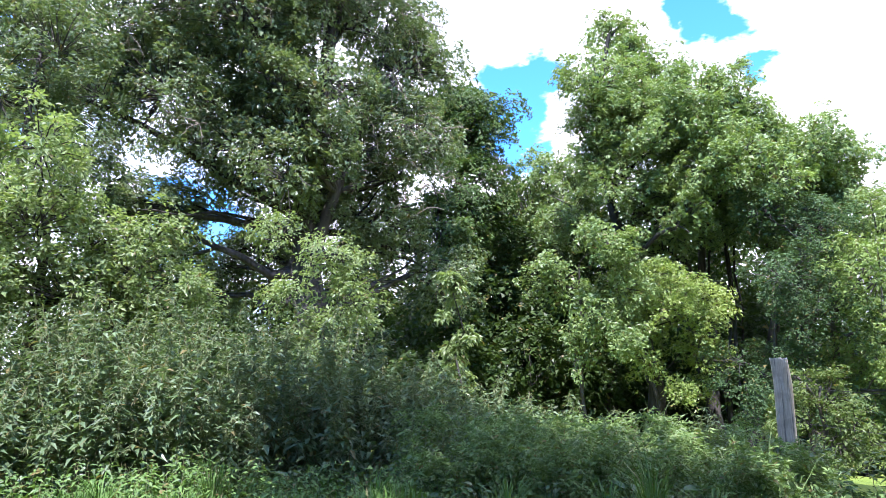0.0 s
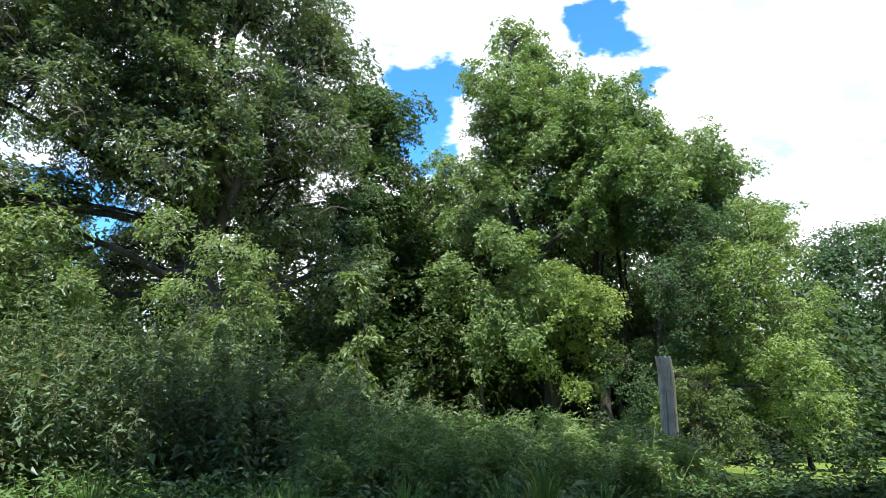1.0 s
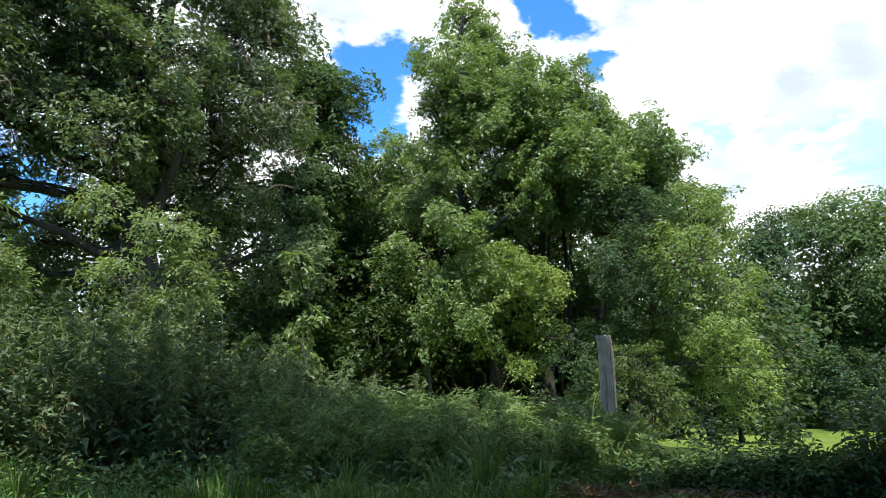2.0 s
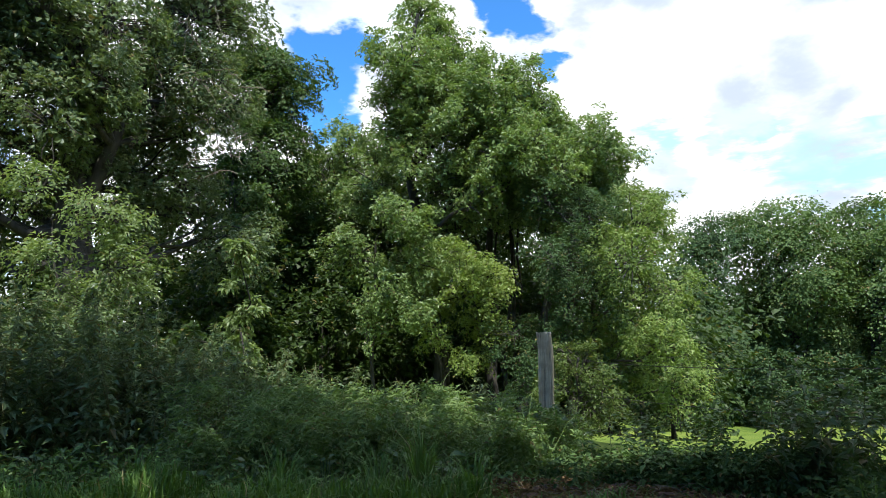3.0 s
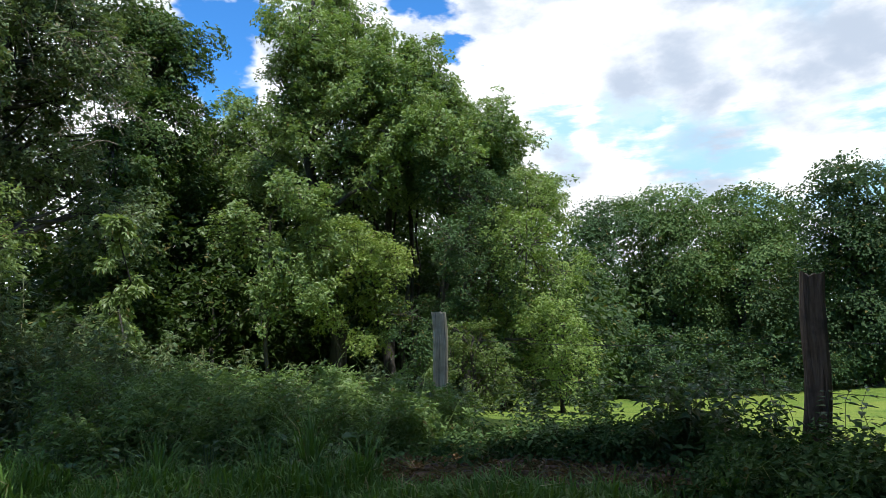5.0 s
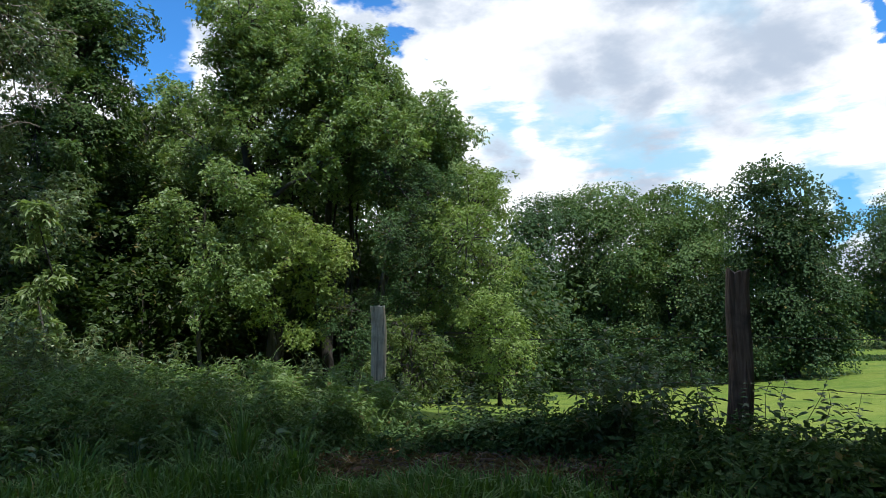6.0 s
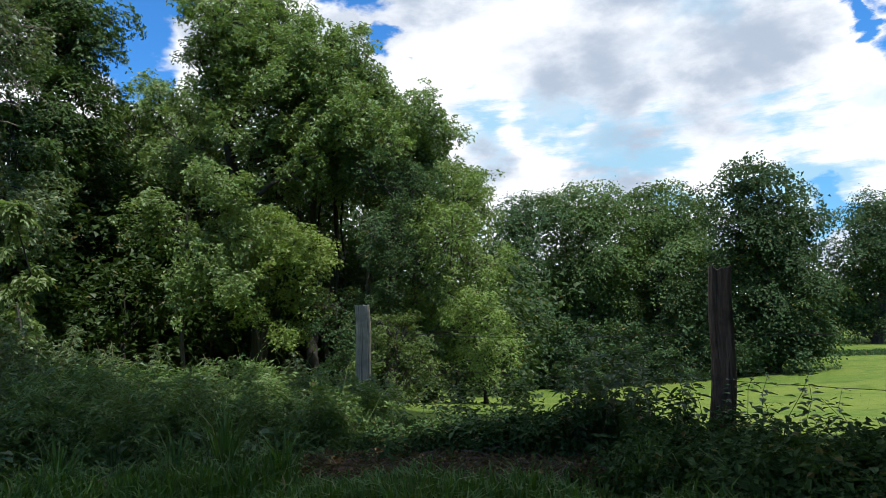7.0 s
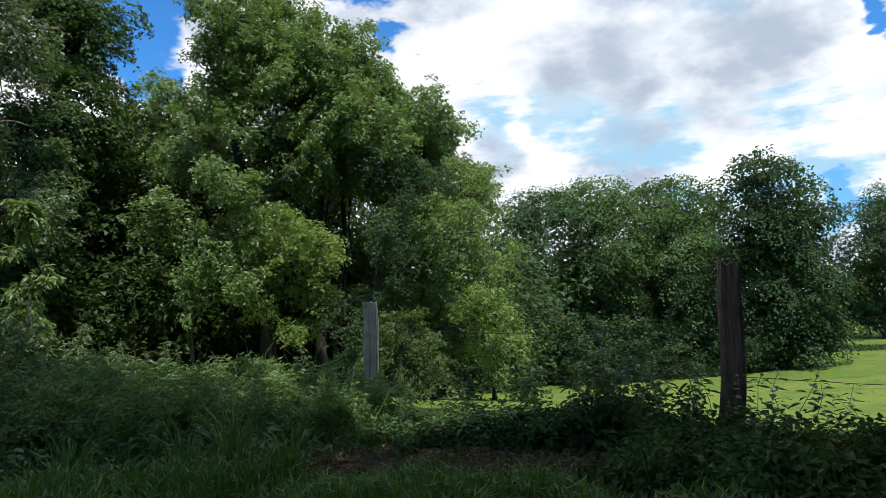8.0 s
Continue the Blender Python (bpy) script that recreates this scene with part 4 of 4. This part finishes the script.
def bed(name, label, count, seed, azimuths, near, far, heights, leaf, tassel=True, gap=0.075, bare=0.25, fine=False, mat=NETTLE_LEAF):
    """A stand of nettles too dense to count, between two distances from the roadside."""
    rng = np.random.default_rng(seed)
    stem, leaves, seeds = Heap(), Heap(), Heap()
    for _ in range(count):
        az = rng.uniform(*azimuths)
        u = rng.uniform(0, 1)
        d = span(az, *near) + u * (span(az, *far) - span(az, *near))
        x, y = polar(az, d)
        h = span(az, *heights) * rng.uniform(0.5, 1.06) * (0.6 + 0.4 * min(1, u * 2.0)) * (1 + 0.42 * noise.noise(Vector((x * 1.1, y * 1.1, seed))))
        nettle(stem, leaves, seeds, (x, y, float(ground_z(x, y)) - 0.02), h, rng, leaf, bare, tassel, gap, fine)
    root = new(name)
    part("stems", stem, NETTLE_STEM, root)
    part("leaves", leaves, mat, root)
    if tassel:
        part("seed_strings", seeds, NETTLE_SEED, root)
    return tagged(root, label, "nettles", kind="stuff")


bed("nettle_bed", "dense stand of tall stinging nettles gone to seed", 800, 201, (-42, 9),
    [(-42, 7.0), (9, 7.0)], [(-42, 9.0), (9, 9.6)], [(-42, 1.8), (-22, 2.25), (-12, 2.05), (-3, 1.6), (2, 1.25), (6, 0.95), (9, 0.75)], 0.108, gap=0.06, bare=0.08)
bed("nettle_fringe", "low leafy nettles and ground elder along the verge", 1100, 202, (-42, 47),
    [(-42, 6.3), (-20, 5.6), (0, 4.6), (20, 4.7), (27, 5.35), (45, 5.3), (51, 4.3), (58, 3.7), (72, 3.2)], [(-42, 7.4), (-20, 7.2), (0, 6.4), (28, 6.8), (31, 5.6), (46, 5.6), (52, 5.6), (72, 5.6)],
    [(-42, 0.45), (0, 0.42), (25, 0.40), (32, 0.34), (45, 0.36), (72, 0.42)], 0.085, tassel=False, gap=0.055, bare=0.2, mat=LIT_FRINGE_LEAF)

# same nettles in a darker leaf: shade put into the colour
bed("verge_nettles", "low nettles by the post, the verge's shade darkened into their leaves", 210, 208, (46, 73),
    [(50, 4.5), (58, 3.7), (73, 3.2)], [(50, 5.4), (73, 5.2)], [(46, 0.40), (73, 0.46)], 0.085, tassel=False, gap=0.06, bare=0.1, fine=True, mat=SHADED_VERGE_LEAF)
bed("nettle_scatter", "scattered nettles standing up out of the bramble tangle", 170, 206, (-4, 30),
    [(-4, 6.2), (30, 6.2)], [(-4, 8.6), (30, 8.2)], [(-4, 1.35), (6, 1.1), (14, 0.95), (22, 0.75), (30, 0.6)], 0.08, gap=0.06, bare=0.15)


def tangle():
    """Cleavers and bramble sprawling over one another in a low sunlit mound."""
    rng = np.random.default_rng(203)
    leaves, stems = Heap(), Heap()
    masses = []
    for _ in range(105):
        az = rng.uniform(-2, 27)
        d = rng.uniform(5.6, 8.2)
        x, y = polar(az, d)
        h = span(az, (-2, 0.95), (7, 0.88), (15, 0.72), (22, 0.5), (27, 0.35)) * rng.uniform(0.3, 1.15)
        masses.append((x, y, float(ground_z(x, y)) + h * 0.62, rng.uniform(0.16, 0.38)))
    foliage(leaves, None, masses, rng, 0.12, 0.052, 34, spread=2.6, slim=0.4, droop=0.1, inner=0.35, fill=6, core=1.1)
    for x, y, z, r in masses:
        for _ in range(4):
            a = np.array([x, y, z]) + ball(rng, 1)[0] * r * 0.6
            tube(stems, bent(a, a + (ball(rng, 1)[0] * [1, 1, 0.5] + [0, 0, 0.55]) * r * 1.5, 0.12, rng, 5), np.linspace(0.0026, 0.001, 5), 3)
    root = new("bramble_tangle")
    part("leaves", leaves, CLEAVER_LEAF, root)
    part("stems", stems, CLEAVER_LEAF, root)
    tagged(root, "light green tangle of cleavers and bramble beside the post", "undergrowth", kind="stuff")


tangle()


def sapling():
    rng = np.random.default_rng(204)
    root = new("sapling")
    wood, leaves = Heap(), Heap()
    base = np.array([0.36, 9.3, float(ground_z(0.36, 9.3))])
    line = bent(base, (0.03, 9.3, 2.64), 0.0, rng, 8)
    tube(wood, line, np.linspace(0.022, 0.005, 8), 5)
    masses = []
    for t in np.linspace(0.35, 1.0, 15):
        p = np.array([np.interp(t * 7, np.arange(8), line[:, k]) for k in range(3)])
        e = p + np.array([rng.normal(0, 0.13), rng.normal(0, 0.13), 0.05]) * (1.25 - t)
        tube(wood, bent(p, e, 0.1, rng, 4), np.linspace(0.006, 0.002, 4), 3)
        masses.append((*e, 0.075 + 0.08 * (1 - t)))
    foliage(leaves, None, masses, rng, 0.09, 0.085, 40, spread=3.0, slim=0.42, droop=0.8, inner=0.3, twin=False, fill=0)
    for heap in (wood, leaves):
        heap.v = [v - base for v in heap.v]
    root.location = base
    part("trunk", wood, BARK_GREY, root)
    part("crown", leaves, LIME_LEAF, root)
    tagged(root, "slim sunlit sapling with drooping pale leaves", "sapling")


sapling()


def grass(name, label, count, seed, azimuths, near, far, tall, mat, wide=1.0):
    rng = np.random.default_rng(seed)
    az = np.radians(rng.uniform(*azimuths, count))
    deg = np.degrees(az)
    n0, n1 = (np.interp(deg, [p[0] for p in q], [p[1] for p in q]) for q in (near, far))
    d = n0 + (n1 - n0) * rng.uniform(0, 1, count)
    x, y = d * np.sin(az) + rng.normal(0, 0.03, count), d * np.cos(az) + rng.normal(0, 0.03, count)
    base = np.stack([x, y, ground_z(x, y) - 0.01], 1)
    lump = np.array([noise.noise(Vector((a * 1.6, b * 1.6, seed))) for a, b in zip(x, y)])
    h = tall * rng.uniform(0.45, 1.15, count) * (1 + 0.75 * lump)
    back = np.clip((d - n0) / (n1 - n0), 0, 1)
    h *= 1 - 0.55 * np.clip((back - 0.45) / 0.55, 0, 1) * np.interp(deg, [16, 24, 48, 54], [0.3, 1, 1, 0.3])
    turn = rng.uniform(0, 6.28, count)
    out = np.stack([np.cos(turn), np.sin(turn), np.zeros(count)], 1)
    side = np.stack([-np.sin(turn), np.cos(turn), np.zeros(count)], 1) * wide * (0.0045 + 0.0045 * rng.uniform(0, 1, count))[:, None]
    lean = rng.uniform(0.1, 0.75, count)[:, None]
    up = np.array([0, 0, 1.0])
    H = h[:, None]
    m1 = base + up * H * 0.42 + out * H * 0.10 * lean
    m2 = base + up * H * 0.78 + out * H * 0.38 * lean
    tip = base + up * H * (1.0 - 0.25 * lean) + out * H * 0.85 * lean
    v = np.stack([base - side, base + side, m1 - side, m1 + side, m2 - side * 0.7, m2 + side * 0.7, tip], 1).reshape(-1, 3)
    b = np.arange(count)[:, None, None] * 7
    f = (b + np.array([[0, 1, 3], [0, 3, 2], [2, 3, 5], [2, 5, 4], [4, 5, 6]])[None]).reshape(-1, 3)
    heap = Heap()
    heap.add(v, f)
    return tagged(part(name, heap, mat), label, "grass", kind="stuff")


grass("verge_grass", "long lush green grass along the roadside verge", 27000, 205, (-42, 74),
      [(-42, 4.4), (-20, 4.2), (10, 3.0), (45, 2.5), (74, 2.3)], [(-42, 6.5), (-20, 5.9), (0, 4.9), (20, 4.7), (25, 4.45), (47, 4.35), (52, 3.9), (60, 3.2), (74, 2.8)], 0.32, GRASS_BLADE)


grass("near_grass", "short trodden grass on the verge round the viewer", 10000, 215, (-180, 180), [(-180, 0.0), (180, 0.0)], [(-180, 4.0), (-45, 4.6), (-20, 4.4), (10, 3.2), (45, 2.7), (74, 2.6), (120, 4.0), (180, 4.0)], 0.17, GRASS_BLADE, 1.3)
# the trees' shadow band on the far pasture, made as dark blades
grass("shadow_band", "dark grass strip standing in for the tree shadow across the far pasture", 9000, 216, (47, 70), [(47, 50.0), (56, 54.0), (70, 57.0)], [(47, 54.0), (56, 58.0), (70, 60.5)], 0.2, FAR_OAK_LEAF, 4.5)
grass("pasture_tufts", "scattered coarse tufts in the grazed pasture", 1200, 209, (26, 74), [(26, 9.0), (74, 7.4)], [(26, 26), (74, 34)], 0.04, PASTURE_BLADE, 1.4)
grass("soil_grass", "sparse short grass over the bare soil", 1500, 207, (22, 50), [(22, 4.5), (50, 4.4)], [(22, 5.5), (50, 5.4)], 0.13, GRASS_BLADE)


# ---- nettles standing singly by the dark post
def standing_nettles():
    kinds = []
    for k in range(5):
        rng = np.random.default_rng(300 + k)
        stem, leaves = Heap(), Heap()
        nettle(stem, leaves, None, (0, 0, 0), 1.0, rng, 0.075, 0.3 if k % 2 else 0.5, False, 0.045, True)
        kinds.append((stem.mesh("stem"), leaves.mesh("leaves")))
    rng = np.random.default_rng(310)
    made = []
    spots = [(rng.normal(48.0, 3.2), rng.uniform(5.2, 5.9), rng.uniform(0.5, 1.15)) for _ in range(26)]
    spots += [(rng.uniform(52, 60), rng.uniform(4.7, 5.3), rng.uniform(0.5, 0.85)) for _ in range(9)]
    spots += [(rng.uniform(60, 72), rng.uniform(4.6, 5.6), rng.uniform(0.4, 0.66)) for _ in range(9)]
    spots += [(rng.uniform(29, 40), rng.uniform(6.2, 7.4), rng.uniform(0.4, 0.62)) for _ in range(16)]
    for az, d, h in spots:
        x, y = polar(az, d)
        stem, leaves = kinds[len(made) % 5]
        root = new("nettle")
        part("stem", stem, NETTLE_STEM, root)
        part("leaves", leaves, NETTLE_LEAF, root)
        root.location = (x, y, float(ground_z(x, y)))
        root.rotation_euler = (rng.normal(0, 0.1), rng.normal(0, 0.1), rng.uniform(0, 6.28))
        root.scale = (0.75 + 0.3 * h, 0.75 + 0.3 * h, h)
        tagged(root, "dark shaded stinging nettle growing along the wire fence", "nettle", "nettles along the fence")
        made.append(root)


standing_nettles()


def bramble(x, y, seed, size, label):
    """A bramble: arching stems over low rounded masses of small dark leaves."""
    rng = np.random.default_rng(seed)
    root = new("bramble")
    leaves = Heap()
    masses = []
    for _ in range(8):
        w, d = rng.uniform(0, 6.28), rng.uniform(0, 0.36)
        top = size * rng.uniform(0.35, 1.0) * (1 - 0.5 * d)
        end = np.array([math.cos(w) * d, math.sin(w) * d, top])
        cane = Heap()
        tube(cane, bent((0, 0, 0), end, 0.12, rng, 6), np.linspace(0.005, 0.002, 6), 4)
        part("cane", cane, NETTLE_STEM, root)
        masses.append((*end, rng.uniform(0.09, 0.17)))
        masses.append((*(end * [0.7, 0.7, 0.55]), rng.uniform(0.11, 0.2)))
    foliage(leaves, None, masses, rng, 0.1, 0.046, 18, spread=1.7, slim=0.62, droop=0.35, inner=0.3, twin=False, fill=2, core=1.0)
    part("leaves", leaves, SHADED_VERGE_LEAF, root)
    root.location = (x, y, float(ground_z(x, y)))
    tagged(root, label, "bramble", "brambles along the fence")


rng_b = np.random.default_rng(350)
for k in range(30):
    az = 29.0 + k * 0.72 + rng_b.uniform(-0.4, 0.4)
    bramble(*polar(az, rng_b.uniform(5.4, 6.2)), 360 + k, span(az, (29, 0.16), (36, 0.17), (41, 0.30), (50, 0.26)) * rng_b.uniform(0.8, 1.2), "low dark bramble below the wire fence")
for k, (az, d, size) in enumerate([(44.2, 5.7, 0.45), (47.4, 5.6, 0.5), (52.5, 4.9, 0.45), (57.5, 4.6, 0.4), (61.0, 4.3, 0.4), (65.0, 4.1, 0.42)]):
    bramble(*polar(az, d), 395 + k, size, "tall dark bramble climbing through the wire fence")


for k in range(22):
    az = 50.5 + k * 0.95
    bramble(*polar(az, span(az, (50, 4.5), (58, 4.0), (72, 3.5)) + rng_b.uniform(-0.3, 0.75)), 420 + k, rng_b.uniform(0.28, 0.50), "dark bramble spreading over the verge by the post")


# ---- bare soil and litter
def soil_patch():
    rng = np.random.default_rng(320)
    heap = Heap()
    a0, a1, n, m = 22.0, 50.0, 110, 40
    v = []
    for i in range(n + 1):
        az = a0 + (a1 - a0) * i / n
        for j in range(m + 1):
            d = 4.65 + 0.75 * j / m
            x, y = polar(az, d)
            edge = min(i, n - i) / 16, min(j, m - j) / 10
            lift = min(1, edge[0], edge[1])
            v.append((x, y, float(ground_z(x, y)) - 0.02 + 0.10 * lift + 0.06 * lift * noise.noise(Vector((x * 4, y * 4, 4.0))) + 0.045 * lift * noise.noise(Vector((x * 13, y * 13, 2.0)))))
    f = []
    for i in range(n):
        for j in range(m):
            a = i * (m + 1) + j
            f += [(a, a + 1, a + m + 2), (a, a + m + 2, a + m + 1)]
    heap.add(v, f)
    tagged(part("bare_soil", heap, SOIL, smoothed=True), "patch of bare dark brown soil on the verge", "soil", kind="structure")
    twigs, litter = Heap(), Heap()
    for _ in range(170):
        x, y = polar(rng.uniform(23, 50), rng.uniform(4.65, 5.4))
        z = float(ground_z(x, y)) + 0.05
        w = rng.uniform(0, 6.28)
        ln = rng.uniform(0.08, 0.4)
        tube(twigs, bent((x, y, z), (x + math.cos(w) * ln, y + math.sin(w) * ln, z + rng.uniform(0, 0.12)), 0.08, rng, 5), np.linspace(0.0035, 0.0012, 5), 4)
    n = 2600
    az, d = np.radians(rng.uniform(22, 50, n)), rng.uniform(4.6, 5.45, n)
    x, y = d * np.sin(az), d * np.cos(az)
    at = np.stack([x, y, ground_z(x, y) + 0.06 + rng.uniform(0, 0.05, n)], 1)
    blades(litter, at, rng.normal(0, 1, (n, 3)) * [1, 1, 0.3], rng.normal(0, 0.5, (n, 3)) + [0, 0, 1], rng.uniform(0.03, 0.08, n), rng.uniform(0.015, 0.035, n), 0.5)
    tagged(part("dead_twigs", twigs, DEAD_TWIG), "dry grey twigs and dead stems on the soil", "twigs", kind="stuff")
    tagged(part("leaf_litter", litter, DEAD_LEAF), "brown dead leaves scattered over the soil", "leaf litter", kind="stuff")


soil_patch()


# ---- woods on the skyline, far behind everything
def far_woods():
    rng = np.random.default_rng(330)
    leaves = Heap()
    masses = []
    for az in np.arange(-60, 110, 1.1):
        d = rng.uniform(150, 175)
        x, y = polar(az, d)
        z = float(ground_z(x, y))
        r = rng.uniform(2.5, 3.6)
        masses.append((x, y, z + 1.6, r))
    foliage(leaves, None, masses, rng, 1.6, 1.1, 22, spread=1.5, fill=0)
    tagged(part("far_woods", leaves, FAR_OAK_LEAF), "distant dark hedge and woodland on the skyline", "woodland", kind="stuff")


far_woods()


# ---- tall tufts of coarse grass and a few broad-leaved docks on the verge
def tuft(x, y, seed, tall=0.55, count=70):
    rng = np.random.default_rng(seed)
    heap = Heap()
    for _ in range(count):
        w = rng.uniform(0, 6.28)
        out = np.array([math.cos(w), math.sin(w), 0.0])
        side = np.array([-out[1], out[0], 0.0]) * rng.uniform(0.003, 0.006)
        b = out * rng.uniform(0, 0.09)
        h, lean = tall * rng.uniform(0.5, 1.1), rng.uniform(0.1, 0.7)
        line = [b, b + out * 0.08 * lean * h + [0, 0, 0.4 * h], b + out * 0.35 * lean * h + [0, 0, 0.75 * h], b + out * 0.8 * lean * h + [0, 0, h * (1 - 0.2 * lean)], b + out * 1.15 * lean * h + [0, 0, h * (0.98 - 0.45 * lean)]]
        v = []
        for k, p in enumerate(line[:-1]):
            wide = (1, 1.1, 0.9, 0.55)[k]
            v += [p - side * wide, p + side * wide]
        v.append(line[-1])
        heap.add(v, [(0, 1, 3), (0, 3, 2), (2, 3, 5), (2, 5, 4), (4, 5, 7), (4, 7, 6), (6, 7, 8)])
    ob = part("grass_tuft", heap, GRASS_BLADE)
    ob.location = (x, y, float(ground_z(x, y)) - 0.01)
    tagged(ob, "tall coarse grass tuft with arching blades on the verge", "grass tuft", "coarse tufts on the verge")


for k, (az, d, h) in enumerate([(16.5, 4.7, 0.6), (13.0, 4.5, 0.45), (21.0, 4.5, 0.42), (-19.0, 6.2, 0.5), (-27.0, 6.1, 0.42), (5.0, 4.8, 0.45), (50.0, 4.2, 0.42), (57.0, 4.0, 0.4), (-6.0, 5.2, 0.45), (62.0, 3.9, 0.45), (33.0, 4.0, 0.32), (41.0, 3.9, 0.34)]):
    tuft(*polar(az, d), 600 + k, h)


def dock(x, y, seed, size=0.24):
    rng = np.random.default_rng(seed)
    root = new("dock_plant")
    for k in range(9):
        heap = Heap()
        w = k * 0.9 + rng.uniform(-0.3, 0.3)
        way = np.array([[math.cos(w), math.sin(w), rng.uniform(0.1, 0.8)]])
        root_at = np.array([[math.cos(w) * 0.05, math.sin(w) * 0.05, rng.uniform(0.12, 0.34)]])
        tube(heap, [(0, 0, 0), tuple(root_at[0] * 0.6), tuple(root_at[0])], [0.006, 0.005, 0.003], 4)
        broad_leaves(heap, root_at, way, np.array([[0, 0, 1.0]]) + rng.normal(0, 0.2, (1, 3)), [size * 0.8 * rng.uniform(0.7, 1.15)], True)
        part("leaf", heap, NETTLE_LEAF, root)
    root.location = (x, y, float(ground_z(x, y)))
    tagged(root, "broad-leaved dock plant with dark green leaves on the verge", "dock", "docks on the verge")


for k, (az, d, r) in enumerate([(18.5, 5.0, 0.16), (15.0, 5.1, 0.14), (-2.0, 5.6, 0.15), (2.5, 5.3, 0.12), (-21.0, 6.6, 0.15), (-13.0, 6.3, 0.14), (8.5, 5.2, 0.12), (55.0, 4.7, 0.12)]):
    dock(*polar(az, d), 640 + k, r)
